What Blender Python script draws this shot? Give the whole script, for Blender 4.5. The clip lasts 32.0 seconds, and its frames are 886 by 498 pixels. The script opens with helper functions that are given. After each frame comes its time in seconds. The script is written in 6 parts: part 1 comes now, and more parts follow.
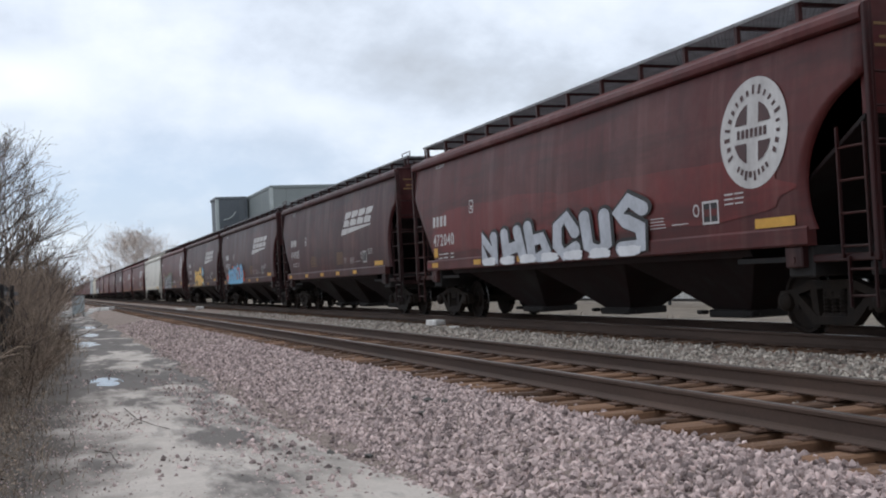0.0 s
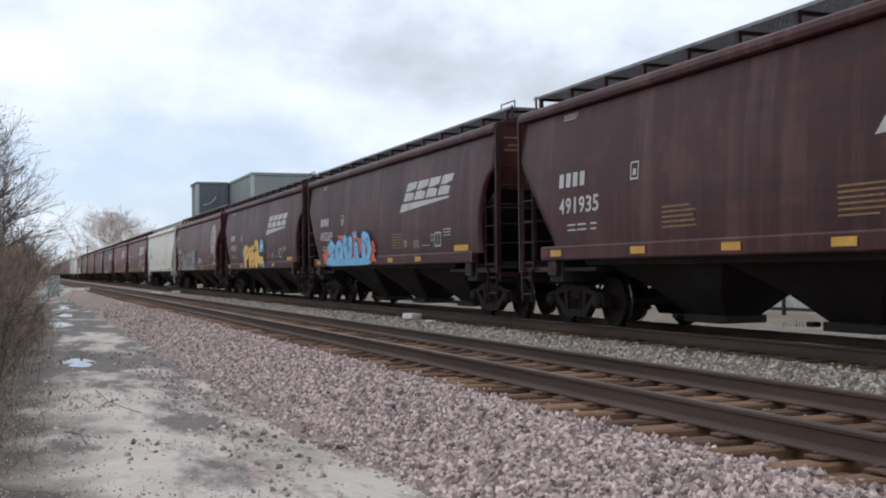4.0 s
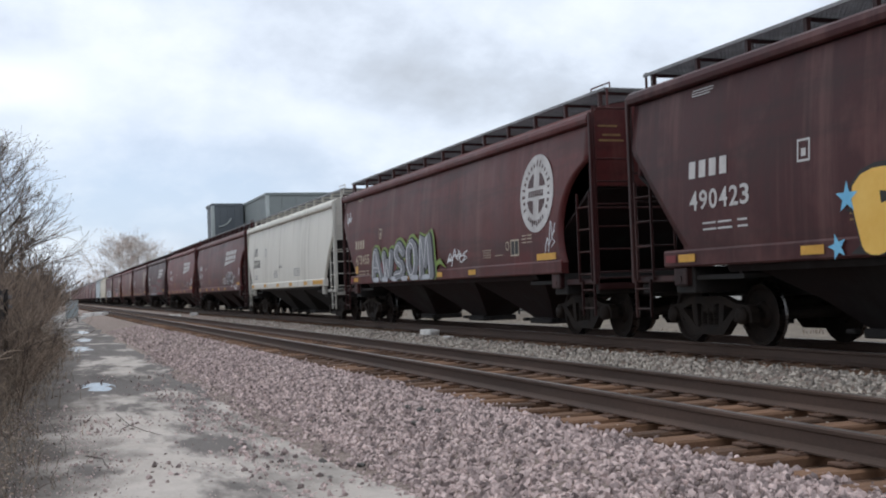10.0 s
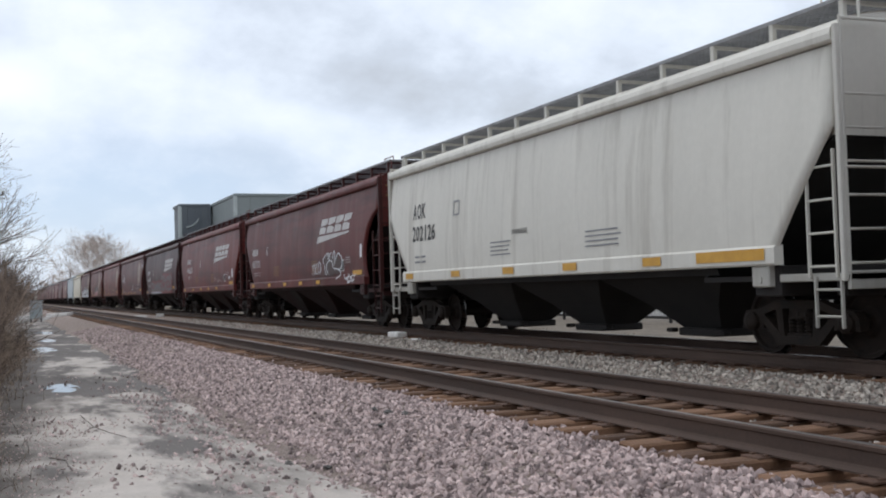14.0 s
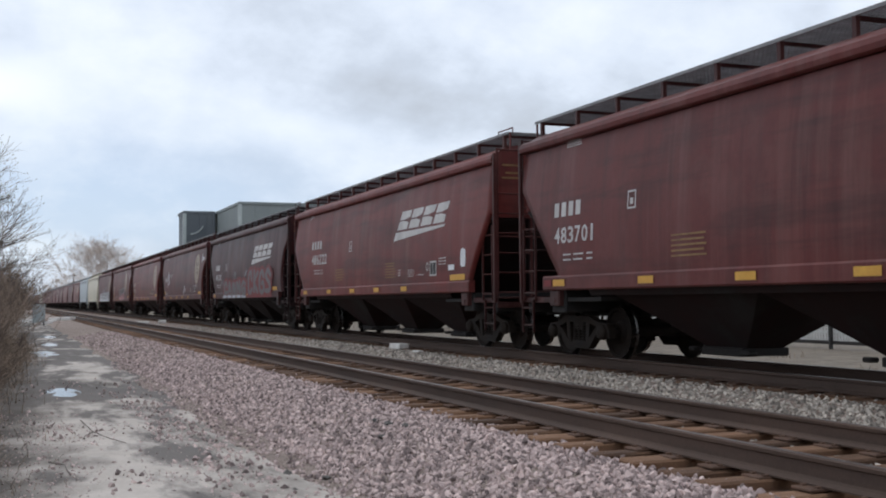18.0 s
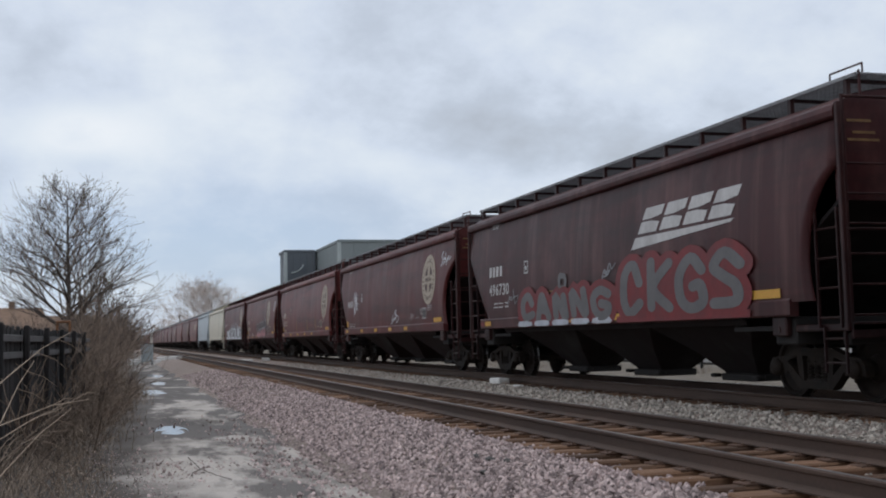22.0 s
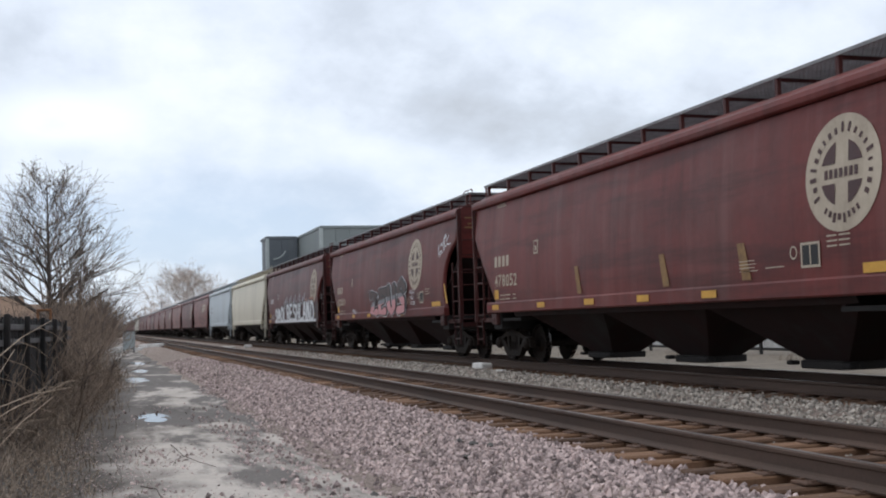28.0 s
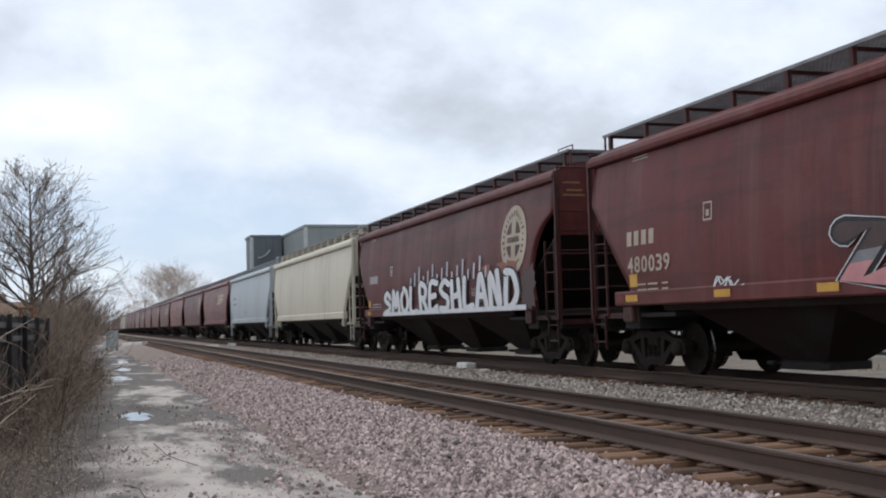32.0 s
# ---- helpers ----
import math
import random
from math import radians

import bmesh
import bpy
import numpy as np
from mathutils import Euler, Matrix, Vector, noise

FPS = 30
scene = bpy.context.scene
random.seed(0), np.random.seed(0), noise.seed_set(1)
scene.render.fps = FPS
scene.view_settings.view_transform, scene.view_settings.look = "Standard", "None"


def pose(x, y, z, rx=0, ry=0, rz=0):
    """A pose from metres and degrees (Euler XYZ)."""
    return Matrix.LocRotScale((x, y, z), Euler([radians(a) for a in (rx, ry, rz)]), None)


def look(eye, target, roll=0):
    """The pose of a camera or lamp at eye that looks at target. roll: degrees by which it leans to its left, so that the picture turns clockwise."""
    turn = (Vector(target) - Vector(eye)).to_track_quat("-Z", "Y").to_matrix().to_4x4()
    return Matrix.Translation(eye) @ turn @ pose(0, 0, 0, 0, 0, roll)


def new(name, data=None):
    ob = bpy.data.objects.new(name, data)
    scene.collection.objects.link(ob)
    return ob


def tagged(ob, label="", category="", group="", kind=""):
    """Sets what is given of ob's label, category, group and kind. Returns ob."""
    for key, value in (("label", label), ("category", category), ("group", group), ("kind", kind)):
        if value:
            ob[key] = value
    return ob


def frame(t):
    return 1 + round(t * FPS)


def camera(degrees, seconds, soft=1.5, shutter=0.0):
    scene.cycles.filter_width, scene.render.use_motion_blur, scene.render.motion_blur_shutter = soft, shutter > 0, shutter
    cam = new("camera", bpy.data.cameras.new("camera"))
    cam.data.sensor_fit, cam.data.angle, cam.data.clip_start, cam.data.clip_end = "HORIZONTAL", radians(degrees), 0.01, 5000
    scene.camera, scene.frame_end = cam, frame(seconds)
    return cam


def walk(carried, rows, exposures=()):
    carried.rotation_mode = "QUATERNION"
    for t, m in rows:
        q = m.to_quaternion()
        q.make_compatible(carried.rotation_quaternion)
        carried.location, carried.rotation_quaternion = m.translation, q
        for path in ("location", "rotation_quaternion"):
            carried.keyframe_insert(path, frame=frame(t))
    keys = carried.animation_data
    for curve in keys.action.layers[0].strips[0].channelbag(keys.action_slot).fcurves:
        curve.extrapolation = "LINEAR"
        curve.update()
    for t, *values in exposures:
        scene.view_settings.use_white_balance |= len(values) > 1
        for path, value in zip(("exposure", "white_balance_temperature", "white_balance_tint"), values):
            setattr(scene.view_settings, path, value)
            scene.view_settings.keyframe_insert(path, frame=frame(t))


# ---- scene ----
cam = camera(43.8, 32.0, soft=2.0)
EYE = (0.0, 0.0, 1.55)
walk(cam, [(t, pose(*EYE, rx, ry, rz)) for t, rx, ry, rz in (
    (0, 91.44, 2.90, -19.62), (0.5, 92.16, 0.06, -19.24), (1, 92.31, 0.54, -18.77), (1.5, 92.12, 0.93, -18.44),
    (2, 91.65, 1.27, -19.11), (2.5, 91.06, 0.44, -21.15), (4.5, 91.16, 1.03, -20.31), (5, 91.30, 2.04, -19.47),
    (5.5, 91.33, 2.07, -18.84), (6, 91.41, 2.00, -18.53), (6.5, 91.30, 1.65, -18.57), (7, 91.48, 1.66, -18.50),
    (7.5, 91.49, 1.49, -18.78), (8, 91.53, 1.67, -19.21), (8.5, 91.43, 2.20, -19.34), (9, 91.54, 2.06, -19.61),
    (9.5, 91.77, 1.85, -19.87), (10, 91.94, 2.07, -19.89), (10.5, 92.01, 2.05, -19.84), (11, 91.91, 2.42, -20.10),
    (11.5, 91.69, 2.40, -20.62), (12, 91.43, 2.44, -20.99), (12.5, 91.58, 2.29, -21.02), (13, 91.82, 2.11, -20.96),
    (13.5, 91.90, 1.95, -21.24), (15.5, 92.75, 1.17, -22.27), (16, 93.13, 1.02, -22.21), (16.5, 93.32, 1.12, -21.90),
    (17, 93.23, 1.95, -21.90), (17.5, 92.84, 2.50, -21.96), (18, 92.66, 0.49, -21.40), (18.5, 92.94, 1.24, -20.73),
    (19, 93.35, 1.91, -20.42), (19.5, 93.89, 0.83, -19.25), (20, 94.25, 1.01, -17.90), (20.5, 94.44, 0.87, -17.10),
    (21, 94.62, 1.22, -16.53), (21.5, 94.57, 1.30, -16.51), (22, 94.53, 1.39, -16.26), (22.5, 94.49, 1.18, -16.18),
    (23, 94.34, 1.26, -16.16), (23.5, 94.35, 1.23, -16.25), (24, 94.41, 1.72, -16.42), (24.5, 94.27, 1.74, -16.45),
    (25, 94.12, 1.79, -16.59), (25.5, 93.92, 1.90, -16.71), (27.5, 93.79, 1.80, -17.15), (28, 93.75, 1.80, -17.16),
    (28.5, 93.72, 1.66, -17.06), (29, 93.68, 1.35, -17.01), (29.5, 93.48, 1.59, -17.30), (30, 93.38, 1.94, -17.41),
    (30.5, 93.63, 1.88, -17.71), (31, 93.82, 1.80, -17.96), (31.5, 93.79, 1.42, -17.94), (32, 93.70, 1.58, -17.97),
)], exposures=[(0, 0.14, 6600, 10), (5, 0.25, 6600, 10), (6.5, 0.19, 6600, 10), (12, 0.17, 6600, 10), (18, 0.11, 6550, 10), (20.5, -0.08, 6500, 10), (23, -0.15, 6500, 10), (25, -0.10, 6500, 10), (27.5, 0.18, 6650, 10), (32, 0.18, 6650, 10)])

RAIL = 0.51            # top of the rails over the path
NEAR_TRACK = 5.69      # centre lines of the two tracks
FAR_TRACK = 10.64

# ---- sky and sun: broken overcast ----
world = bpy.data.worlds.new("sky")
scene.world = world
world.use_nodes = True


def nodes_of(tree):
    tree.nodes.clear()

    def node(kind, **given):
        n = tree.nodes.new(kind)
        for key, value in given.items():
            if key == "op":
                n.operation = value
            elif key == "blend":
                n.blend_type = value
            else:
                n.inputs[key.replace("_", " ")].default_value = value
        return n

    def link(a, b):
        tree.links.new(a, b)
    return node, link


def build_sky():
    tree = world.node_tree
    node, link = nodes_of(tree)
    coord = node("ShaderNodeTexCoord")
    split = node("ShaderNodeSeparateXYZ")
    link(coord.outputs["Generated"], split.inputs[0])

    def maths(op, a, b=None):
        n = node("ShaderNodeMath", op=op)
        for i, v in enumerate((a, b)):
            if v is None:
                continue
            if isinstance(v, (int, float)):
                n.inputs[i].default_value = v
            else:
                link(v, n.inputs[i])
        return n.outputs[0]
    x, y, z = split.outputs
    low = maths("MAXIMUM", z, 0.0)
    # cloud layer seen in perspective: horizontal stretch towards the horizon
    flat = maths("ADD", low, 0.55)
    u, v = maths("DIVIDE", x, flat), maths("DIVIDE", y, flat)
    plane = node("ShaderNodeCombineXYZ")
    link(u, plane.inputs[0]), link(v, plane.inputs[1])
    big = node("ShaderNodeTexNoise", Scale=2.3, Detail=5.0, Roughness=0.46, Distortion=0.15)
    link(plane.outputs[0], big.inputs["Vector"])
    fine = node("ShaderNodeTexNoise", Scale=6.5, Detail=7.0, Roughness=0.58)
    link(plane.outputs[0], fine.inputs["Vector"])
    ahead = maths("MAXIMUM", y, 0.15)
    az, el = maths("DIVIDE", x, ahead), maths("DIVIDE", z, ahead)

    def bank(a, e, wa, we, under=1.0, rough=2.6):
        """A soft bank of cloud around a bearing and a height; under below one sharpens its lower edge."""
        da = maths("DIVIDE", maths("SUBTRACT", az, a), wa)
        rise = maths("SUBTRACT", el, e)
        de = maths("ADD", maths("DIVIDE", maths("MINIMUM", rise, 0.0), we * under), maths("DIVIDE", maths("MAXIMUM", rise, 0.0), we))
        wob = maths("MULTIPLY", maths("SUBTRACT", fine.outputs[0], 0.5), rough)
        r = maths("ADD", maths("ADD", maths("MULTIPLY", da, da), maths("MULTIPLY", de, de)), wob)
        return maths("POWER", 2.718, maths("MULTIPLY", maths("MAXIMUM", r, 0.0), -1.0))
    shade = maths("ADD", maths("ADD", maths("MULTIPLY", big.outputs[0], 0.60), maths("MULTIPLY", fine.outputs[0], 0.60)), -0.085)
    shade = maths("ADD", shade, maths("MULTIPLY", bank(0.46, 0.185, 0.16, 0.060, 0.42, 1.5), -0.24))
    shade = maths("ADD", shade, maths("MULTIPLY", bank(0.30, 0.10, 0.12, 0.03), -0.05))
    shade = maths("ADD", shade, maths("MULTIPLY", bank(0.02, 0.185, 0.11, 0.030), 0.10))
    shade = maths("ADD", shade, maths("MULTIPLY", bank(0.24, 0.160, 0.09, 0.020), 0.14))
    shade = maths("ADD", shade, maths("MULTIPLY", bank(-0.035, 0.178, 0.06, 0.030, 0.5), 0.20))
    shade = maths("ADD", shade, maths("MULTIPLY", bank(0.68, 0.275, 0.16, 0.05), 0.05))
    ramp = node("ShaderNodeValToRGB")
    link(shade, ramp.inputs[0])
    stops = [(0.10, (0.40, 0.44, 0.51)), (0.26, (0.53, 0.58, 0.66)), (0.40, (0.62, 0.69, 0.80)), (0.50, (0.74, 0.82, 0.945)), (0.62, (0.86, 0.93, 1.01)), (0.78, (0.99, 1.03, 1.07))]
    ramp.color_ramp.elements[0].position, ramp.color_ramp.elements[1].position = stops[0][0], stops[-1][0]
    for pos, _ in stops[1:-1]:
        ramp.color_ramp.elements.new(pos)
    for e, (pos, c) in zip(ramp.color_ramp.elements, stops):
        e.color = (*c, 1)
    # a thin blue-grey veil low in the sky along the line of the tracks
    veil = node("ShaderNodeMix")
    veil.data_type = "RGBA"
    veil.inputs[7].default_value = (0.53, 0.66, 0.86, 1)
    link(maths("MULTIPLY", bank(0.09, 0.080, 0.24, 0.065, 0.65), 0.85), veil.inputs[0])
    link(ramp.outputs[0], veil.inputs[6])
    clouds = node("ShaderNodeBackground", Strength=0.98)
    link(veil.outputs[2], clouds.inputs[0])
    blue = node("ShaderNodeTexSky")
    blue.sky_type, blue.sun_disc = "NISHITA", False
    blue.sun_elevation, blue.sun_rotation = radians(66), radians(-26)
    clear = node("ShaderNodeBackground", Strength=0.13)
    link(blue.outputs[0], clear.inputs[0])
    # thinner cloud low in the sky along the line of the tracks
    gap = maths("MULTIPLY", bank(0.07, 0.075, 0.17, 0.045), 0.10)
    mix = node("ShaderNodeMixShader")
    link(maths("SUBTRACT", 0.93, gap), mix.inputs[0])
    link(clear.outputs[0], mix.inputs[1]), link(clouds.outputs[0], mix.inputs[2])
    out = node("ShaderNodeOutputWorld")
    link(mix.outputs[0], out.inputs[0])


build_sky()
sun = new("sun", bpy.data.lights.new("sun", "SUN"))
sun.data.energy, sun.data.angle, sun.data.color = 0.6, radians(30), (1.0, 0.95, 0.88)
sun.matrix_basis = look((-12, 25, 65), (0, 0, 0))

# ---- materials ----


def material(name, low, high, rough=0.8, metal=0.0, scale=6.0, bump=0.2, fine=60.0, stretch=(1, 1, 1), spread=0.35,
             island=0.0, painted=False, random=0.0, spec=0.4, bump_size=0.01, stains=(), by_world=False):
    """Two tones mixed by noise at two scales, with fine relief."""
    m = bpy.data.materials.new(name)
    m.use_nodes = True
    node, link = nodes_of(m.node_tree)
    shader = node("ShaderNodeBsdfPrincipled", Metallic=metal)
    shader.inputs["Specular IOR Level"].default_value = spec
    out = node("ShaderNodeOutputMaterial")
    link(shader.outputs[0], out.inputs[0])
    if by_world:
        place = node("ShaderNodeNewGeometry").outputs["Position"]
    else:
        place = node("ShaderNodeTexCoord").outputs["Object"]
    stretched = node("ShaderNodeMapping", Scale=stretch)
    link(place, stretched.inputs[0])
    n1 = node("ShaderNodeTexNoise", Scale=scale, Detail=6.0, Roughness=0.62)
    link(stretched.outputs[0], n1.inputs["Vector"])
    n2 = node("ShaderNodeTexNoise", Scale=fine, Detail=3.0, Roughness=0.6)
    link(place, n2.inputs["Vector"])
    mixed = node("ShaderNodeMix")
    mixed.data_type = "RGBA"
    rng = node("ShaderNodeMapRange", From_Min=0.5 - spread / 2, From_Max=0.5 + spread / 2)
    both = node("ShaderNodeMath", op="ADD")
    a, b = node("ShaderNodeMath", op="MULTIPLY"), node("ShaderNodeMath", op="MULTIPLY")
    a.inputs[1].default_value, b.inputs[1].default_value = 0.72, 0.28
    link(n1.outputs[0], a.inputs[0]), link(n2.outputs[0], b.inputs[0])
    link(a.outputs[0], both.inputs[0]), link(b.outputs[0], both.inputs[1])
    value = both.outputs[0]
    if island or random:
        src = node("ShaderNodeNewGeometry").outputs["Random Per Island"] if island else node("ShaderNodeObjectInfo").outputs["Random"]
        shift = node("ShaderNodeMath", op="MULTIPLY_ADD")
        shift.inputs[1].default_value = island or random
        shift.inputs[2].default_value = -(island or random) / 2
        link(src, shift.inputs[0])
        plus = node("ShaderNodeMath", op="ADD")
        link(value, plus.inputs[0]), link(shift.outputs[0], plus.inputs[1])
        value = plus.outputs[0]
    link(value, rng.inputs["Value"])
    link(rng.outputs[0], mixed.inputs[0])
    mixed.inputs[6].default_value, mixed.inputs[7].default_value = (*low, 1), (*high, 1)
    colour = mixed.outputs[2]
    if painted:
        tint = node("ShaderNodeObjectInfo")
        times = node("ShaderNodeMix", blend="MULTIPLY")
        times.data_type = "RGBA"
        times.blend_type = "MULTIPLY"
        times.inputs[0].default_value = 1.0
        link(tint.outputs["Color"], times.inputs[6]), link(colour, times.inputs[7])
        colour = times.outputs[2]
    for stain, amount, size, long in stains if stains and isinstance(stains[0][0], tuple) else [stains] if stains else []:
        sm = node("ShaderNodeMapping", Scale=long)
        link(place, sm.inputs[0])
        sn = node("ShaderNodeTexNoise", Scale=size, Detail=5.0, Roughness=0.65)
        link(sm.outputs[0], sn.inputs["Vector"])
        sr = node("ShaderNodeMapRange", From_Min=0.50, From_Max=0.66, To_Max=amount)
        link(sn.outputs[0], sr.inputs["Value"])
        over = node("ShaderNodeMix")
        over.data_type = "RGBA"
        over.inputs[7].default_value = (*stain, 1)
        link(sr.outputs[0], over.inputs[0]), link(colour, over.inputs[6])
        colour = over.outputs[2]
    link(colour, shader.inputs["Base Color"])
    rr = node("ShaderNodeMapRange", To_Min=max(rough - 0.12, 0.02), To_Max=min(rough + 0.12, 1.0))
    link(n1.outputs[0], rr.inputs["Value"])
    link(rr.outputs[0], shader.inputs["Roughness"])
    if bump:
        bb = node("ShaderNodeBump", Strength=bump, Distance=bump_size)
        link(n2.outputs[0], bb.inputs["Height"])
        link(bb.outputs[0], shader.inputs["Normal"])
    return m


PAINT = material("weathered_car_paint", (0.60, 0.55, 0.55), (1.06, 0.96, 0.96), rough=0.46, scale=1.1, fine=9.0, stretch=(1, 1, 0.22), spread=0.5,
                 painted=True, bump=0.06, bump_size=0.02, spec=0.27, stains=(((0.022, 0.012, 0.011), 0.26, 2.2, (1, 1.2, 0.10)), ((0.030, 0.015, 0.013), 0.34, 0.45, (1, 0.7, 1.6)), ((0.20, 0.085, 0.075), 0.30, 0.9, (1, 0.6, 0.5)), ((0.24, 0.12, 0.105), 0.26, 1.3, (1, 1.5, 0.07)), ((0.016, 0.010, 0.010), 0.42, 0.8, (1, 0.25, 2.6))))
PALEPAINT = material("weathered_pale_car_paint", (0.84, 0.83, 0.81), (1.04, 1.03, 1.02), rough=0.5, scale=1.0, fine=9.0, stretch=(1, 1, 0.2), spread=0.5, painted=True, bump=0.05, bump_size=0.02,
                     stains=((0.20, 0.16, 0.11), 0.30, 2.0, (1, 1.0, 0.08)))
UNDER = material("grimy_underframe", (0.010, 0.009, 0.009), (0.030, 0.025, 0.023), rough=0.8, scale=3.0)
# dust and stains, with the shade under the cars put into both tones
BAY = material("dusty_shaded_bay", (0.035, 0.034, 0.034), (0.16, 0.15, 0.145), rough=0.85, scale=1.5, painted=True, stains=((0.02, 0.018, 0.017), 0.8, 1.0, (1, 1, 0.4)))
TRUCK = material("dirty_cast_steel", (0.007, 0.005, 0.004), (0.028, 0.019, 0.014), rough=0.75, scale=5.0, spec=0.22)
TREAD = material("polished_wheel_tread", (0.05, 0.046, 0.045), (0.16, 0.15, 0.145), rough=0.28, metal=1.0, scale=8.0, bump=0.0)
WHEEL = material("rusty_wheel_plate", (0.010, 0.008, 0.007), (0.028, 0.019, 0.015), rough=0.8, scale=6.0, spec=0.2)
GRATE = material("galvanised_running_board", (0.16, 0.16, 0.165), (0.32, 0.32, 0.325), rough=0.7, scale=4.0)
RAILSIDE = material("rusty_rail_side", (0.042, 0.026, 0.020), (0.10, 0.062, 0.046), rough=0.75, scale=3.0, stretch=(1, 0.15, 1), fine=40.0)
RAILTOP = material("worn_rail_head", (0.10, 0.09, 0.085), (0.24, 0.22, 0.21), rough=0.38, metal=0.7, scale=4.0, stretch=(1, 0.08, 1), bump=0.0)
TIE = material("weathered_timber_tie", (0.060, 0.032, 0.019), (0.235, 0.128, 0.074), rough=0.9, scale=5.0, stretch=(0.3, 3, 1), fine=45.0, spread=0.4,
               random=0.35, bump=0.5, bump_size=0.02)
PLATE = material("rusted_tie_plate", (0.060, 0.032, 0.021), (0.14, 0.078, 0.052), rough=0.85, scale=9.0)
STONE = material("pink_granite_ballast", (0.14, 0.107, 0.102), (0.70, 0.55, 0.515), rough=0.85, scale=9.0, fine=70.0, island=0.75, spread=0.75, bump=0.4, bump_size=0.006)
GREYSTONE = material("grey_limestone_ballast", (0.13, 0.113, 0.099), (0.60, 0.535, 0.465), rough=0.85, scale=9.0, fine=70.0, island=0.75, spread=0.75, bump=0.4, bump_size=0.006)
BED = material("ballast_bed", (0.17, 0.132, 0.112), (0.48, 0.38, 0.33), rough=0.9, scale=22.0, fine=60.0, spread=0.32, bump=1.0, bump_size=0.05)
OILY = material("rust_stained_track_dirt", (0.085, 0.046, 0.029), (0.24, 0.138, 0.088), rough=0.95, scale=3.0, fine=40.0, spread=0.4, bump=1.0, bump_size=0.04)
WATER = material("rain_water", (0.03, 0.03, 0.03), (0.05, 0.048, 0.045), rough=0.04, scale=3.0, bump=0.0, spec=1.0)
CINDER = material("damp_black_mud", (0.035, 0.032, 0.03), (0.10, 0.092, 0.083), rough=0.65, scale=2.0, fine=20.0, bump=0.5, bump_size=0.02)
FENCEWOOD = material("dark_stained_fence_board", (0.010, 0.009, 0.009), (0.034, 0.028, 0.026), rough=0.85, scale=3.0, stretch=(3, 3, 0.3), random=0.3, bump=0.3)
RAILWOOD = material("bleached_fence_rail", (0.06, 0.055, 0.054), (0.15, 0.14, 0.135), rough=0.85, scale=5.0, stretch=(1, 0.2, 1))
BARK = material("grey_brown_bark", (0.045, 0.035, 0.030), (0.13, 0.105, 0.09), rough=0.9, scale=6.0, stretch=(1, 1, 0.2), island=0.3)
TWIG = material("bare_twigs", (0.085, 0.066, 0.057), (0.26, 0.205, 0.175), rough=0.9, scale=2.0, island=0.5)
# twig colour made pale to carry the haze of distance
PALETWIG = material("haze_paled_far_twigs", (0.46, 0.39, 0.35), (0.72, 0.63, 0.57), rough=0.9, scale=2.0, island=0.5)
DRY = material("dry_weeds", (0.095, 0.069, 0.054), (0.37, 0.285, 0.215), rough=0.95, scale=2.0, island=0.8, spread=0.6)
BRUSH = material("brown_brush_twigs", (0.095, 0.068, 0.052), (0.30, 0.22, 0.165), rough=0.9, scale=2.0, island=0.6)
CANE = material("pale_dead_cane", (0.24, 0.175, 0.125), (0.50, 0.39, 0.29), rough=0.9, scale=3.0)
RUST = material("rusted_steel", (0.10, 0.045, 0.022), (0.26, 0.12, 0.055), rough=0.9, scale=8.0)
BUD = material("spring_buds", (0.16, 0.15, 0.07), (0.30, 0.27, 0.13), rough=0.9, scale=2.0, island=0.5)
# distance haze is mixed into this wood colour
FARWOOD = material("haze_paled_far_wood", (0.16, 0.135, 0.125), (0.34, 0.29, 0.26), rough=0.95, scale=0.3, island=0.6)
# grey-green lifted slightly, with some distance haze in the tone
CLADDING = material("grey_green_metal_cladding", (0.20, 0.228, 0.228), (0.265, 0.292, 0.288), rough=0.55, scale=0.2, fine=2.0, random=0.25, spread=0.6, bump=0.0)
DARKCLAD = material("slate_grey_cladding", (0.105, 0.120, 0.135), (0.150, 0.165, 0.178), rough=0.55, scale=0.2, fine=2.0, random=0.25, spread=0.6, bump=0.0)
TRIM = material("pale_metal_trim", (0.38, 0.42, 0.41), (0.50, 0.54, 0.53), rough=0.5, scale=0.5, bump=0.0)
CORRUGATED = material("white_corrugated_sheet", (0.55, 0.56, 0.55), (0.80, 0.80, 0.78), rough=0.5, scale=1.0, stretch=(1, 1, 0.2), random=0.2)
POST = material("dark_steel_post", (0.018, 0.018, 0.018), (0.05, 0.047, 0.045), rough=0.6, scale=5.0)
CABINET = material("aged_aluminium_cabinet", (0.30, 0.34, 0.35), (0.48, 0.53, 0.54), rough=0.5, metal=0.3, scale=2.0)
CONCRETE = material("whitewashed_concrete", (0.55, 0.53, 0.50), (0.88, 0.86, 0.83), rough=0.85, scale=5.0, fine=30.0, spread=0.4)
ROOFTILE = material("brown_roof_shingle", (0.16, 0.10, 0.07), (0.30, 0.20, 0.14), rough=0.9, scale=3.0)
SIDING = material("tan_house_siding", (0.42, 0.33, 0.25), (0.58, 0.48, 0.38), rough=0.8, scale=2.0)
GLASS = material("dark_window_glass", (0.02, 0.025, 0.03), (0.04, 0.045, 0.05), rough=0.1, scale=1.0, bump=0.0, spec=0.8)
WHITEPAINT = material("white_car_lettering", (0.36, 0.33, 0.32), (0.72, 0.70, 0.68), rough=0.6, scale=3.0, fine=14.0, spread=0.55, stretch=(1, 1, 0.3), bump=0.0)
